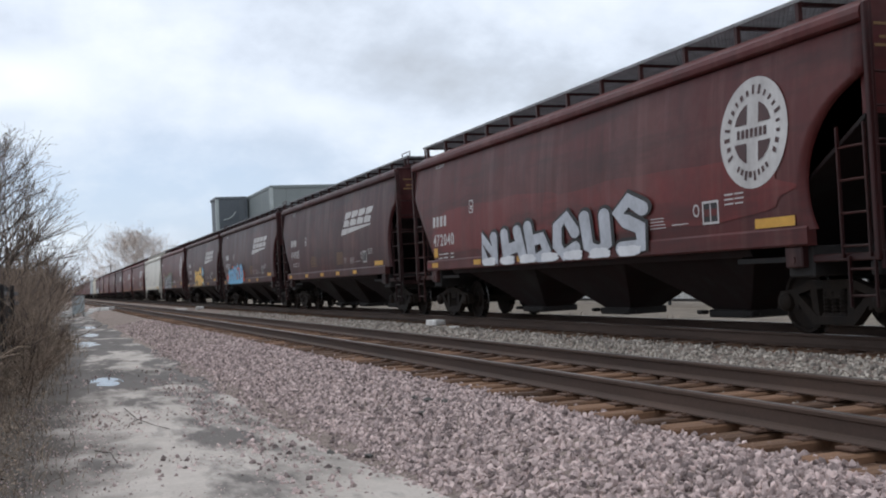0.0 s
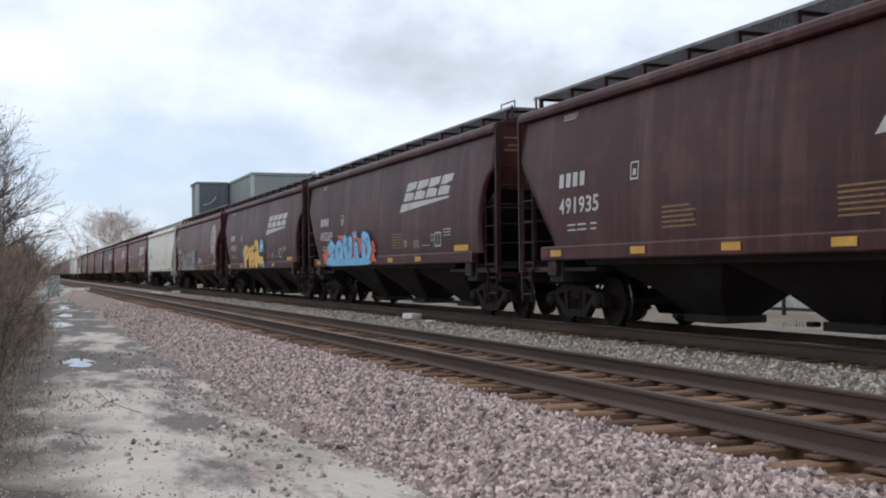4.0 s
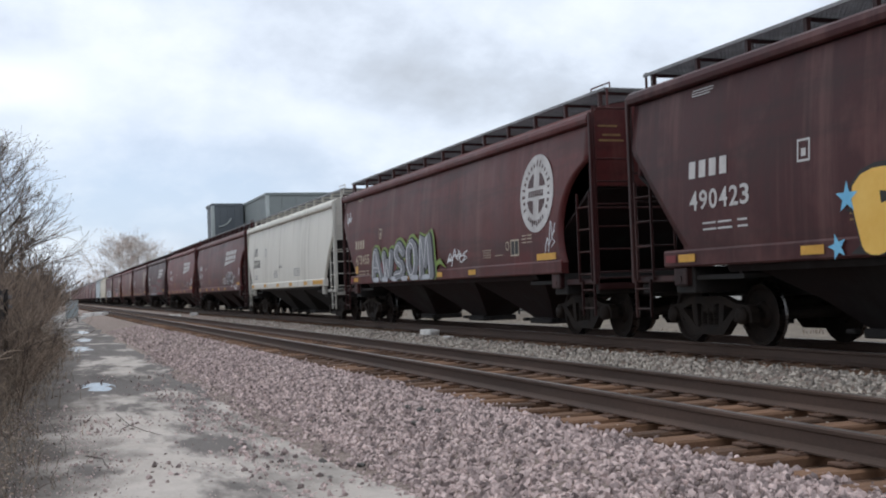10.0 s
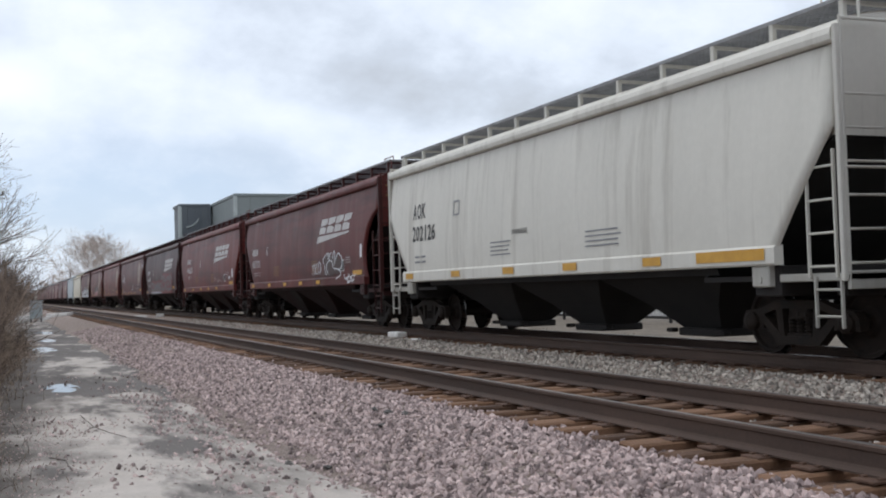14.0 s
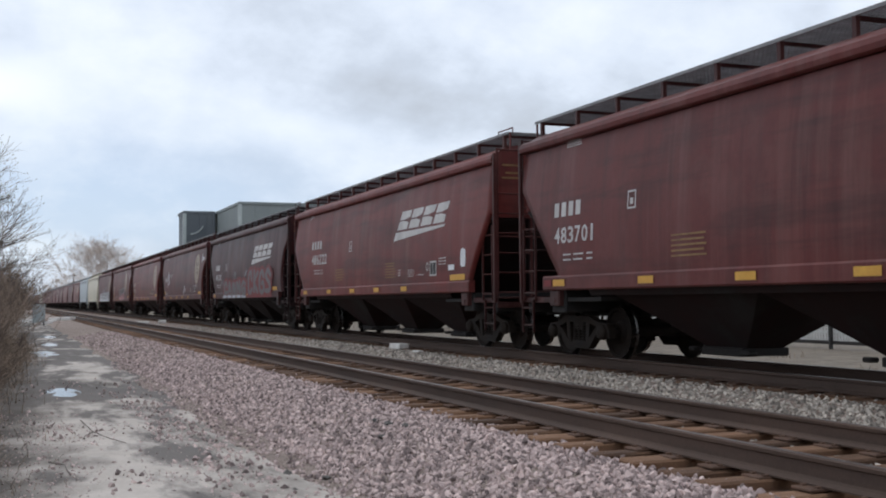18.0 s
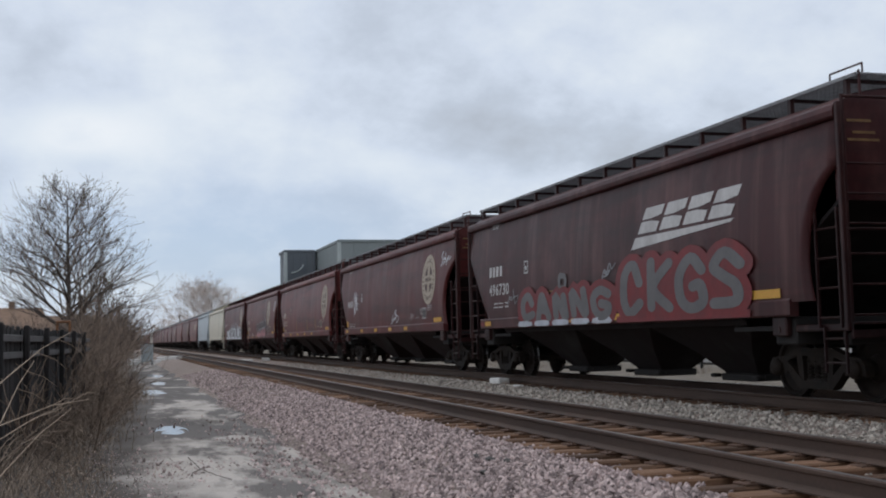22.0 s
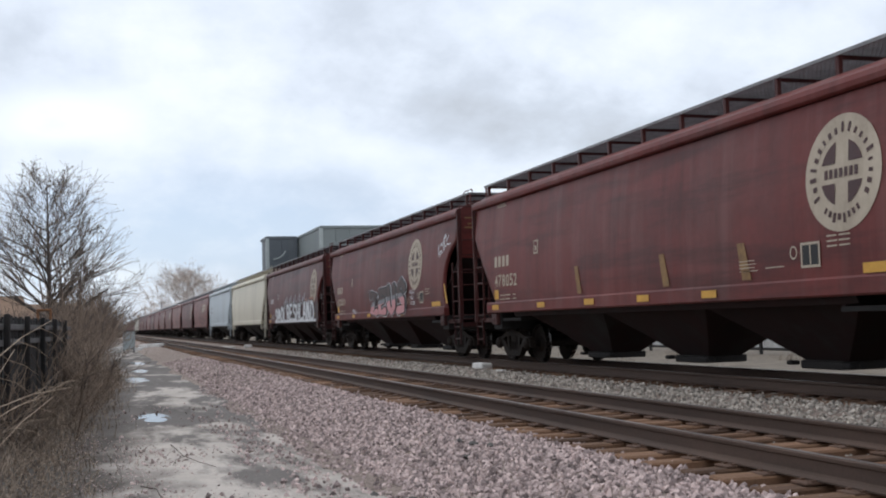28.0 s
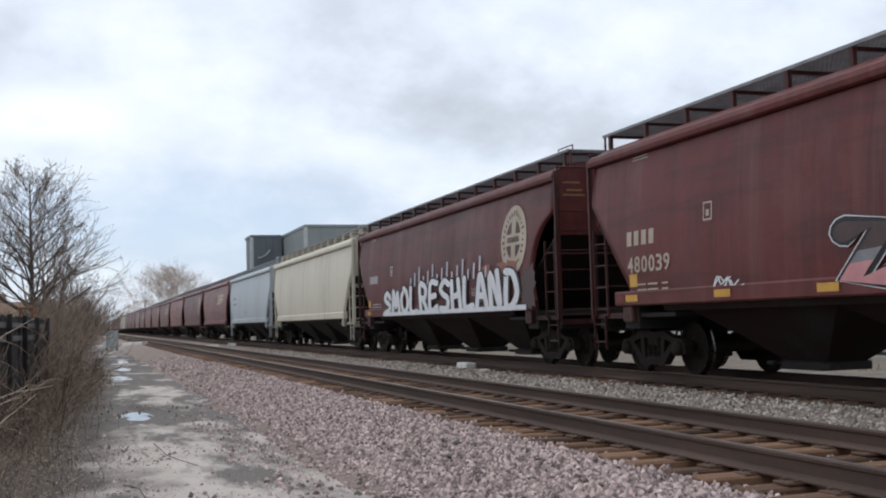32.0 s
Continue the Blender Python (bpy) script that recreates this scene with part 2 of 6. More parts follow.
CREAMPAINT = material("yellowed_car_lettering", (0.34, 0.27, 0.20), (0.60, 0.51, 0.40), rough=0.6, scale=3.0, fine=14.0, spread=0.55, stretch=(1, 1, 0.3), bump=0.0)
YELLOW = material("yellow_reflector", (0.50, 0.25, 0.04), (0.72, 0.40, 0.07), rough=0.5, scale=3.0, bump=0.0)
FADED = material("faded_yellow_stencil", (0.16, 0.085, 0.04), (0.32, 0.19, 0.075), rough=0.6, scale=6.0, fine=20.0, bump=0.0)
BLACKPAINT = material("black_paint", (0.010, 0.009, 0.010), (0.028, 0.025, 0.025), rough=0.5, scale=3.0, bump=0.0)


def spray(name, low, high):
    return material(name, low, high, rough=0.5, scale=2.4, fine=10.0, spread=0.5, bump=0.0)


SILVER = spray("silver_spray", (0.30, 0.31, 0.34), (0.62, 0.64, 0.69))
GREYSPRAY = spray("grey_spray", (0.15, 0.15, 0.16), (0.30, 0.30, 0.31))
LEADSPRAY = spray("lead_grey_spray", (0.12, 0.122, 0.135), (0.27, 0.275, 0.295))
DULLGREY = spray("dull_grey_spray", (0.09, 0.085, 0.085), (0.17, 0.16, 0.16))
WHITESPRAY = spray("white_spray", (0.58, 0.58, 0.60), (0.85, 0.85, 0.86))
BLUESPRAY = spray("sky_blue_spray", (0.08, 0.36, 0.62), (0.26, 0.60, 0.80))
NAVYSPRAY = spray("navy_spray", (0.010, 0.020, 0.055), (0.03, 0.06, 0.13))
ORANGESPRAY = spray("orange_red_spray", (0.60, 0.07, 0.03), (0.80, 0.16, 0.06))
YELLOWSPRAY = spray("golden_yellow_spray", (0.78, 0.42, 0.06), (0.88, 0.56, 0.14))
GREENSPRAY = spray("lime_green_spray", (0.08, 0.14, 0.025), (0.27, 0.38, 0.08))
REDSPRAY = spray("red_spray", (0.10, 0.012, 0.014), (0.24, 0.026, 0.028))
PINKSPRAY = spray("pink_spray", (0.50, 0.20, 0.21), (0.66, 0.33, 0.33))
VIOLETSPRAY = spray("violet_blue_spray", (0.07, 0.13, 0.42), (0.14, 0.24, 0.56))
RUSTSPRAY = spray("rust_orange_spray", (0.22, 0.07, 0.045), (0.34, 0.12, 0.08))
BROWNSPRAY = spray("dark_brown_spray", (0.05, 0.03, 0.028), (0.10, 0.06, 0.055))


def build_ground_material():
    """Pale packed dirt on the path, dark damp soil in places, brown soil under the weeds."""
    m = material("packed_dirt", (0.36, 0.317, 0.280), (0.60, 0.540, 0.490), rough=0.9, scale=0.9, fine=26.0, spread=0.4, bump=0.6, bump_size=0.02,
                 stains=((0.10, 0.088, 0.076), 0.9, 0.62, (1.0, 0.40, 1)), by_world=True)
    tree = m.node_tree
    shader = next(n for n in tree.nodes if n.type == "BSDF_PRINCIPLED")
    old = shader.inputs["Base Color"].links[0].from_socket
    geo = tree.nodes.new("ShaderNodeNewGeometry")
    split = tree.nodes.new("ShaderNodeSeparateXYZ")
    tree.links.new(geo.outputs["Position"], split.inputs[0])
    wob = tree.nodes.new("ShaderNodeTexNoise")
    wob.inputs["Scale"].default_value, wob.inputs["Detail"].default_value = 0.7, 5.0
    tree.links.new(geo.outputs["Position"], wob.inputs["Vector"])
    edge = tree.nodes.new("ShaderNodeMath")
    edge.operation = "MULTIPLY_ADD"
    edge.inputs[1].default_value = 2.6
    tree.links.new(wob.outputs[0], edge.inputs[0])
    tree.links.new(split.outputs[0], edge.inputs[2])

    def band(lo, hi, colour, under, top):
        r = tree.nodes.new("ShaderNodeMapRange")
        r.inputs["From Min"].default_value, r.inputs["From Max"].default_value = lo, hi
        r.inputs["To Min"].default_value, r.inputs["To Max"].default_value = top, 0.0
        tree.links.new(edge.outputs[0], r.inputs["Value"])
        mx = tree.nodes.new("ShaderNodeMix")
        mx.data_type = "RGBA"
        mx.inputs[7].default_value = (*colour, 1)
        tree.links.new(r.outputs[0], mx.inputs[0])
        tree.links.new(under, mx.inputs[6])
        return mx.outputs[2]
    # damp black soil where the puddles stand, from some way down the path
    wet = tree.nodes.new("ShaderNodeMapRange")
    wet.inputs["From Min"].default_value, wet.inputs["From Max"].default_value = 14.0, 20.0
    wet.inputs["To Min"].default_value, wet.inputs["To Max"].default_value = -0.02, 0.075
    tree.links.new(split.outputs[1], wet.inputs["Value"])
    blot = tree.nodes.new("ShaderNodeTexNoise")
    blot.inputs["Scale"].default_value, blot.inputs["Detail"].default_value, blot.inputs["Roughness"].default_value = 0.9, 6.0, 0.62
    flatten = tree.nodes.new("ShaderNodeMapping")
    flatten.inputs["Scale"].default_value = (1.0, 0.30, 1.0)
    tree.links.new(geo.outputs["Position"], flatten.inputs[0])
    tree.links.new(flatten.outputs[0], blot.inputs["Vector"])
    both = tree.nodes.new("ShaderNodeMath")
    tree.links.new(blot.outputs[0], both.inputs[0])
    tree.links.new(wet.outputs[0], both.inputs[1])
    for px, py, _, _ in PUDDLES:
        off, thin, far, fall, plus = (tree.nodes.new("ShaderNode" + k) for k in ("VectorMath", "VectorMath", "VectorMath", "MapRange", "Math"))
        off.operation, thin.operation, far.operation = "SUBTRACT", "MULTIPLY", "LENGTH"
        off.inputs[1].default_value, thin.inputs[1].default_value = (px + 0.2, py, 0), (1 / 1.5, 1 / 2.8, 0)
        fall.inputs["From Min"].default_value, fall.inputs["From Max"].default_value = 0.3, 1.25
        fall.inputs["To Min"].default_value, fall.inputs["To Max"].default_value = 0.12, 0.0
        tree.links.new(geo.outputs["Position"], off.inputs[0])
        tree.links.new(off.outputs[0], thin.inputs[0])
        tree.links.new(thin.outputs[0], far.inputs[0])
        tree.links.new(far.outputs["Value"], fall.inputs["Value"])
        tree.links.new(fall.outputs[0], plus.inputs[0])
        tree.links.new(both.outputs[0], plus.inputs[1])
        both = plus
    near = tree.nodes.new("ShaderNodeMapRange")
    near.inputs["From Min"].default_value, near.inputs["From Max"].default_value = 0.50, 0.585
    near.inputs["To Max"].default_value = 0.85
    tree.links.new(both.outputs[0], near.inputs["Value"])
    damp = tree.nodes.new("ShaderNodeMix")
    damp.data_type = "RGBA"
    damp.inputs[7].default_value = (0.085, 0.074, 0.069, 1)
    tree.links.new(near.outputs[0], damp.inputs[0])
    tree.links.new(old, damp.inputs[6])
    c = band(1.2, 2.1, (0.075, 0.062, 0.052), damp.outputs[2], 1.0)
    tree.links.new(c, shader.inputs["Base Color"])
    return m


PUDDLES = ((0.86, 20.4, 0.20, 0.82), (1.02, 36.7, 0.42, 1.9), (1.41, 44.8, 0.36, 1.9), (1.66, 55.0, 0.34, 2.6), (1.3, 62.0, 0.4, 2.0))
DIRT = build_ground_material()
SOIL = material("rough_pale_ground", (0.10, 0.08, 0.062), (0.25, 0.21, 0.165), rough=0.95, scale=1.5, fine=12.0, bump=0.6, bump_size=0.05, by_world=True)

# ---- mesh helpers ----


class Shape:
    """Collects vertices and faces of one part."""

    def __init__(self):
        self.v, self.f, self.k = [], [], []

    def add(self, verts, faces, slot=0):
        n = len(self.v)
        self.v.extend(tuple(p) for p in verts)
        self.f.extend(tuple(i + n for i in f) for f in faces)
        self.k.extend([slot] * len(faces))
        return self

    def box(self, x0, x1, y0, y1, z0, z1, c=0.0, slot=0):
        if c <= 0:
            v = [(x, y, z) for x in (x0, x1) for y in (y0, y1) for z in (z0, z1)]
            return self.add(v, [(0, 1, 3, 2), (4, 6, 7, 5), (0, 4, 5, 1), (2, 3, 7, 6), (0, 2, 6, 4), (1, 5, 7, 3)], slot)
        c = min(c, abs(x1 - x0) * 0.45, abs(y1 - y0) * 0.45, abs(z1 - z0) * 0.45)
        bm = bmesh.new()
        vs = [bm.verts.new((x, y, z)) for x in (x0, x1) for y in (y0, y1) for z in (z0, z1)]
        for f in [(0, 1, 3, 2), (4, 6, 7, 5), (0, 4, 5, 1), (2, 3, 7, 6), (0, 2, 6, 4), (1, 5, 7, 3)]:
            bm.faces.new([vs[i] for i in f])
        bmesh.ops.bevel(bm, geom=bm.edges[:], offset=c, segments=1, affect="EDGES")
        bm.verts.index_update()
        self.add([p.co[:] for p in bm.verts], [[p.index for p in f.verts] for f in bm.faces], slot)
        bm.free()
        return self

    def tube(self, p, q, r0, r1=None, n=6, slot=0, caps=True):
        r1 = r0 if r1 is None else r1
        p, q = Vector(p), Vector(q)
        d = (q - p).normalized()
        a = d.orthogonal().normalized()
        b = d.cross(a)
        ring = [(math.cos(2 * math.pi * i / n), math.sin(2 * math.pi * i / n)) for i in range(n)]
        v = [p + (a * c + b * s) * r0 for c, s in ring] + [q + (a * c + b * s) * r1 for c, s in ring]
        f = [(i, (i + 1) % n, n + (i + 1) % n, n + i) for i in range(n)]
        if caps:
            f += [tuple(range(n))[::-1], tuple(range(n, 2 * n))]
        return self.add(v, f, slot)

    def prism(self, outline, axis, a, b, slot=0):
        """Extrudes a 2D outline from a to b along an axis (0: outline is y, z; 1: x, z; 2: x, y)."""
        def at(u, w, d):
            return [(d, u, w), (u, d, w), (u, w, d)][axis]
        n = len(outline)
        v = [at(u, w, a) for u, w in outline] + [at(u, w, b) for u, w in outline]
        f = [(i, (i + 1) % n, n + (i + 1) % n, n + i) for i in range(n)] + [tuple(range(n))[::-1], tuple(range(n, 2 * n))]
        return self.add(v, f, slot)

    def lathe(self, profile, n=24, slots=None, centre=(0, 0, 0)):
        """Turns (x, radius) points about the x axis."""
        v = [(x + centre[0], centre[1] + r * math.cos(2 * math.pi * i / n), centre[2] + r * math.sin(2 * math.pi * i / n)) for x, r in profile for i in range(n)]
        for j in range(len(profile) - 1):
            f = [(j * n + i, j * n + (i + 1) % n, (j + 1) * n + (i + 1) % n, (j + 1) * n + i) for i in range(n)]
            base = len(self.v) if j == 0 else base
            if j == 0:
                self.v.extend(v)
            self.f.extend(tuple(base + k for k in q) for q in f)
            self.k.extend([slots[j] if slots else 0] * n)
        return self

    def mesh(self, name, materials, smooth=False):
        me = bpy.data.meshes.new(name)
        me.from_pydata(self.v, [], self.f)
        for m in materials if isinstance(materials, (list, tuple)) else [materials]:
            me.materials.append(m)
        if any(self.k):
            me.polygons.foreach_set("material_index", self.k)
        bm = bmesh.new()
        bm.from_mesh(me)
        bmesh.ops.recalc_face_normals(bm, faces=bm.faces[:])
        bm.to_mesh(me)
        bm.free()
        if smooth:
            me.shade_smooth()
        me.update()
        return me


def thing(name, label, category, group="", kind="", at=(0, 0, 0), rz=0):
    ob = new(name)
    ob.matrix_basis = pose(*at, 0, 0, rz)
    return tagged(ob, label, category, group, kind)


def part(name, shape, mat, parent=None, label="", at=None, smooth=False, colour=None):
    """Links a shape, or a mesh that is already made, as one part."""
    me = shape.mesh(name, mat, smooth) if isinstance(shape, Shape) else shape
    ob = new(name, me)
    if parent is not None:
        ob.parent = parent
    if at is not None:
        ob.location = at
    if colour is not None:
        ob.color = (*colour, 1)
    return tagged(ob, label)


def lone(name, shape, mat, label, category, kind="", group="", smooth=False, at=None):
    return tagged(part(name, shape, mat, None, "", at, smooth), label, category, group, kind)


# ---- ground, ballast and tracks ----
BED_LINE = ((2.35, -0.03), (2.85, 0.07), (3.9, 0.255), (4.30, 0.262), (4.42, 0.235), (6.95, 0.235), (7.1, 0.25), (7.6, 0.19), (8.5, 0.19), (9.2, 0.285), (12.1, 0.285), (13.6, -0.03))


def bed_z(x):
    return float(np.interp(x, [p[0] for p in BED_LINE], [p[1] for p in BED_LINE]))


def build_ground():
    xs = sorted({-3000, -1200, -400, -150, -60, -25, -12, -6, 30, 60, 120, 300, 900, 3000, *np.arange(-4, -0.6, 0.4).round(2), *np.arange(-0.5, 2.9, 0.16).round(2), 3.2, 3.6, 4.0, *range(5, 27, 2)})
    ys = sorted({-600, -200, -60, -20, 130, 180, 260, 400, 700, 1200, 2000, 4500, *np.arange(-6, 10, 0.8).round(2), *np.arange(10, 40, 0.32).round(2), *np.arange(40, 70, 0.64).round(2), *range(70, 110, 4)})
    s = Shape()
    for y in ys:
        for x in xs:
            z = 0.0
            if -5 < x < 4.5 and -6 < y < 60:
                z = 0.05 * (noise.noise((x * 0.55, y * 0.3, 0)) - 0.1) + 0.02 * noise.noise((x * 2, y * 1.5, 3))
                for px, py, a, b in PUDDLES:
                    r = math.hypot((x - px) / a, (y - py) / b)
                    dip = min(1.0, max(0.0, (1.75 - r) / 0.9))
                    z = z * (1 - dip) + dip * (-0.030 + 0.022 * r * r * 0.8 + 0.025 * noise.noise((x * 2.6, y * 1.1, 8)))
                if x < -0.4:
                    z += 0.12 * min(1, (-0.4 - x) / 1.2)
            elif x > 13:
                z = 0.05
            s.v.append((float(x), float(y), z))
    n = len(xs)
    for j in range(len(ys) - 1):
        for i in range(n - 1):
            s.f.append((j * n + i, j * n + i + 1, (j + 1) * n + i + 1, (j + 1) * n + i))
            s.k.append(0 if xs[i] < 6 else 1)
    lone("ground", s, [DIRT, SOIL], "pale packed dirt path with damp patches beside the railway", "ground", "structure", smooth=True)
    s = Shape()
    ys = [-40, -10, *range(-4, 60, 2), *range(60, 200, 10), 260, 400, 700, 1200]
    xs = [p[0] for p in BED_LINE]
    for y in ys:
        for x, z in BED_LINE:
            wob = 0.14 * noise.noise((y * 0.35, x, 1)) if x < 3 else 0
            s.v.append((x + wob, y, z + 0.015 * noise.noise((x * 1.3, y * 0.7, 5))))
    n = len(xs)
    for j in range(len(ys) - 1):
        for i in range(n - 1):
            s.f.append((j * n + i, j * n + i + 1, (j + 1) * n + i + 1, (j + 1) * n + i))
            s.k.append(1 if 4.15 < BED_LINE[i][0] < 6.9 or 9.1 < BED_LINE[i][0] < 12 else 0)
    lone("ballast_bed", s, [BED, OILY], "bed of pinkish crushed stone under two tracks", "ballast", "structure", smooth=True)


build_ground()


def stone_forms(count, rng):
    """Angular pebbles: a cut octahedron with jittered corners."""
    base = np.array([(1, 0, 0), (-1, 0, 0), (0, 1, 0), (0, -1, 0), (0, 0, 1), (0, 0, -1), (.62, .62, .5), (-.62, .6, .5), (.6, -.62, .5), (-.6, -.6, .55)])
    faces = np.array([(0, 6, 8), (0, 2, 6), (2, 7, 6), (2, 1, 7), (1, 9, 7), (1, 3, 9), (3, 8, 9), (3, 0, 8), (4, 6, 7), (4, 7, 9), (4, 9, 8), (4, 8, 6),
                      (0, 5, 2), (2, 5, 1), (1, 5, 3), (3, 5, 0)])
    return [base * (1 + 0.28 * rng.uniform(-1, 1, base.shape)) for _ in range(count)], faces


def scatter_stones(name, mat, label, boxes, size, seed, parent_kind="stuff"):
    rng = np.random.default_rng(seed)
    forms, faces = stone_forms(24, rng)
    all_v, all_f, n = [], [], 0
    for x0, x1, y0, y1, count, lift in boxes:
        # denser towards the near end
        ys = y0 + (y1 - y0) * rng.uniform(0, 1, count) ** 1.5
        xs = rng.uniform(x0, x1, count)
        for x, y in zip(xs, ys):
            r = size * rng.uniform(0.55, 1.35)
            a, b, c = rng.uniform(0, 6.28, 3)
            rot = np.array(Euler((a * 0.4, b * 0.4, c)).to_matrix())
            v = forms[rng.integers(24)] * (r, r * rng.uniform(0.65, 1), r * rng.uniform(0.5, 0.8)) @ rot.T
            if any(math.hypot((x - px) / a0, (y - py) / b0) < 1.35 for px, py, a0, b0 in PUDDLES):
                continue
            z = bed_z(x) if x > 2.2 else 0.0
            all_v.append(v + (x, y, z + lift + r * rng.uniform(-0.1, 0.5)))
            all_f.append(faces + n)
            n += 10
    v, f = np.concatenate(all_v), np.concatenate(all_f)
    me = bpy.data.meshes.new(name)
    me.from_pydata(v.tolist(), [], f.tolist())
    me.materials.append(mat)
    return tagged(new(name, me), label, "gravel", "", parent_kind)


scatter_stones("ballast_stones", STONE, "loose pinkish granite ballast on the track shoulder", [(2.62, 4.36, 4.5, 26, 22000, 0.0), (2.6, 4.34, 24, 52, 5200, 0.0), (4.22, 4.62, 4.5, 40, 2400, 0.02)], 0.031, 3)
scatter_stones("ballast_stones", GREYSTONE, "grey crushed stone ballast between the two tracks", [(6.9, 9.35, 6, 34, 15000, 0.0), (6.9, 9.3, 32, 60, 3500, 0.0)], 0.033, 4)
scatter_stones("ballast_stones", GREYSTONE, "crushed stone between the ties of the near track", [(5.0, 6.4, 4, 30, 2600, 0.0), (9.3, 12.0, 6, 34, 7000, -0.02)], 0.03, 5)
scatter_stones("loose_stones", STONE, "scattered stones on the edge of the dirt path", [(1.55, 2.6, 6, 20, 700, -0.005), (0.2, 2.3, 6.5, 24, 420, -0.008), (2.28, 2.75, 5, 30, 1900, 0.0)], 0.028, 6)


scatter_stones("pebbles", STONE, "grit and pebbles strewn over the dirt path", [(-0.5, 2.4, 6, 18, 6000, -0.003)], 0.010, 7)


def rail_shape(y0, y1, z):
    half = [(0.0, 0.0), (0.076, 0.0), (0.076, 0.012), (0.03, 0.03), (0.010, 0.045), (0.010, 0.135), (0.034, 0.147), (0.037, 0.172), (0.028, 0.184), (0.0, 0.186)]
    outline = [(x, z - 0.186 + h) for x, h in half] + [(-x, z - 0.186 + h) for x, h in half[::-1][1:-1]]
    s = Shape()
    n = len(outline)
    ys = [y0, *range(-5, 120, 5), 200, 400, y1]
    s.v = [(x, y, h) for y in ys for x, h in outline]
    for j in range(len(ys) - 1):
        for i in range(n):
            s.f.append((j * n + i, j * n + (i + 1) % n, (j + 1) * n + (i + 1) % n, (j + 1) * n + i))
            top = outline[i][1] > z - 0.012 and outline[(i + 1) % n][1] > z - 0.012
            s.k.append(1 if top else 0)
    return s


def build_track(name, centre, label, y0, near_end):
    track = thing(name, label, "railway track", kind="structure")
    me = rail_shape(-30, 1200, RAIL).mesh("rail", [RAILSIDE, RAILTOP])
    for side in (-1, 1):
        part("rail", me, None, track, at=(centre + side * 0.7525, 0, 0))
    rng = random.Random(8)
    ties = []
    for k in range(4):
        s = Shape()
        s.box(-1.30, 1.30, -0.115, 0.115, -0.18, 0.0, c=0.018)
        s.v = [(x, y + 0.012 * noise.noise((x * 2, k, 1)), z + 0.010 * noise.noise((x * 3, y * 5, k))) for x, y, z in s.v]
        ties.append(s.mesh("tie", TIE))
    plate = Shape().box(-0.18, 0.18, -0.10, 0.10, 0, 0.022, c=0.006)
    for sx in (-0.10, 0.10):
        for sy in (-0.07, 0.07):
            plate.box(sx - 0.018, sx + 0.018, sy - 0.018, sy + 0.018, 0.02, 0.036, c=0.004)
    plate = plate.mesh("tie_plate", PLATE)
    top = RAIL - 0.186 - 0.02
    y, k = y0, 0
    far = Shape()
    while y < 300:
        if k < 145:
            tie = part("tie", ties[rng.randrange(4)], None, track, at=(centre + rng.uniform(-0.04, 0.04), y, top + rng.uniform(-0.012, 0.006)))
            tie.rotation_euler = (0, rng.uniform(-0.006, 0.006), rng.uniform(-0.018, 0.018))
            if y < near_end:
                for side in (-1, 1):
                    part("tie_plate", plate, None, track, at=(centre + side * 0.7525, y, top - 0.004))
        else:
            far.box(centre - 1.3, centre + 1.3, y - 0.115, y + 0.115, top - 0.1, top)
        y += 0.53 + rng.uniform(-0.03, 0.03)
        k += 1
    tagged(part("tie_row", far, TIE, track), kind="stuff")


build_track("track_near", NEAR_TRACK, "empty railway track of worn steel rails on weathered timber ties", 3.2, 42)
build_track("track_far", FAR_TRACK, "railway track with rusty rails under the grain train", 5.0, 30)

# ---- the grain train: local x across, y along (far end at +y), z over the rail ----


REDPAINT = PAINT


SIDE_TOP = 3.80       # upper edge of the side sheets


def half_width(z):
    """Half the body's width: barrel sides that lean in towards the eaves."""
    return 1.615 - 0.036 * max(0.0, z - 1.7) ** 1.9


def inset(z, style, far, deep=1.0):
    """How far the side sheet is cut back at the far or the near end of a car."""
    if style == "curve":
        if far:
            # long sloping cut, slightly hollow at the top
            return 1.55 * min(1.0, max(0.0, (3.12 - z) / 1.62)) ** 0.95
        # rounded cut, flaring out again to the sill
        return deep * max(0.0, 1 - ((z - 1.95) / 1.20) ** 2) ** 0.62
    return (1.25 if far else 1.0) * max(0.0, (2.82 - z) / 1.35)


def side_sheet(L, style, side, lift=0.0):
    s = Shape()
    panels = 11 if style != "ribbed" else 12
    cols, rows = panels * 8, 24
    for j in range(rows + 1):
        z = 1.40 + (SIDE_TOP + lift - 1.40) * j / rows
        e, f = inset(z, style, False, 0.62 if L < 16.3 else 1.04), inset(z, style, True)
        for i in range(cols + 1):
            y = -L / 2 + e + (L - e - f) * i / cols
            swell = 0.014 * abs(math.sin(math.pi * ((y + L / 2) / L * panels % 1.0))) ** 0.35 * math.sin(math.pi * min(1, max(0, (z - 1.4) / 2.57))) ** 0.5
            s.v.append((side * (half_width(z) + swell), y, z))
    n = cols + 1
    for j in range(rows):
        for i in range(cols):
            s.f.append((j * n + i, j * n + i + 1, (j + 1) * n + i + 1, (j + 1) * n + i))
            s.k.append(0)
    # folded edge flanges at both ends
    for end in (0, cols):
        for j in range(rows):
            a, b = j * n + end, (j + 1) * n + end
            k = len(s.v)
            s.v += [(s.v[a][0] - side * 0.07, s.v[a][1], s.v[a][2]), (s.v[b][0] - side * 0.07, s.v[b][1], s.v[b][2])]
            s.f.append((a, b, k + 1, k))
            s.k.append(0)
    return s


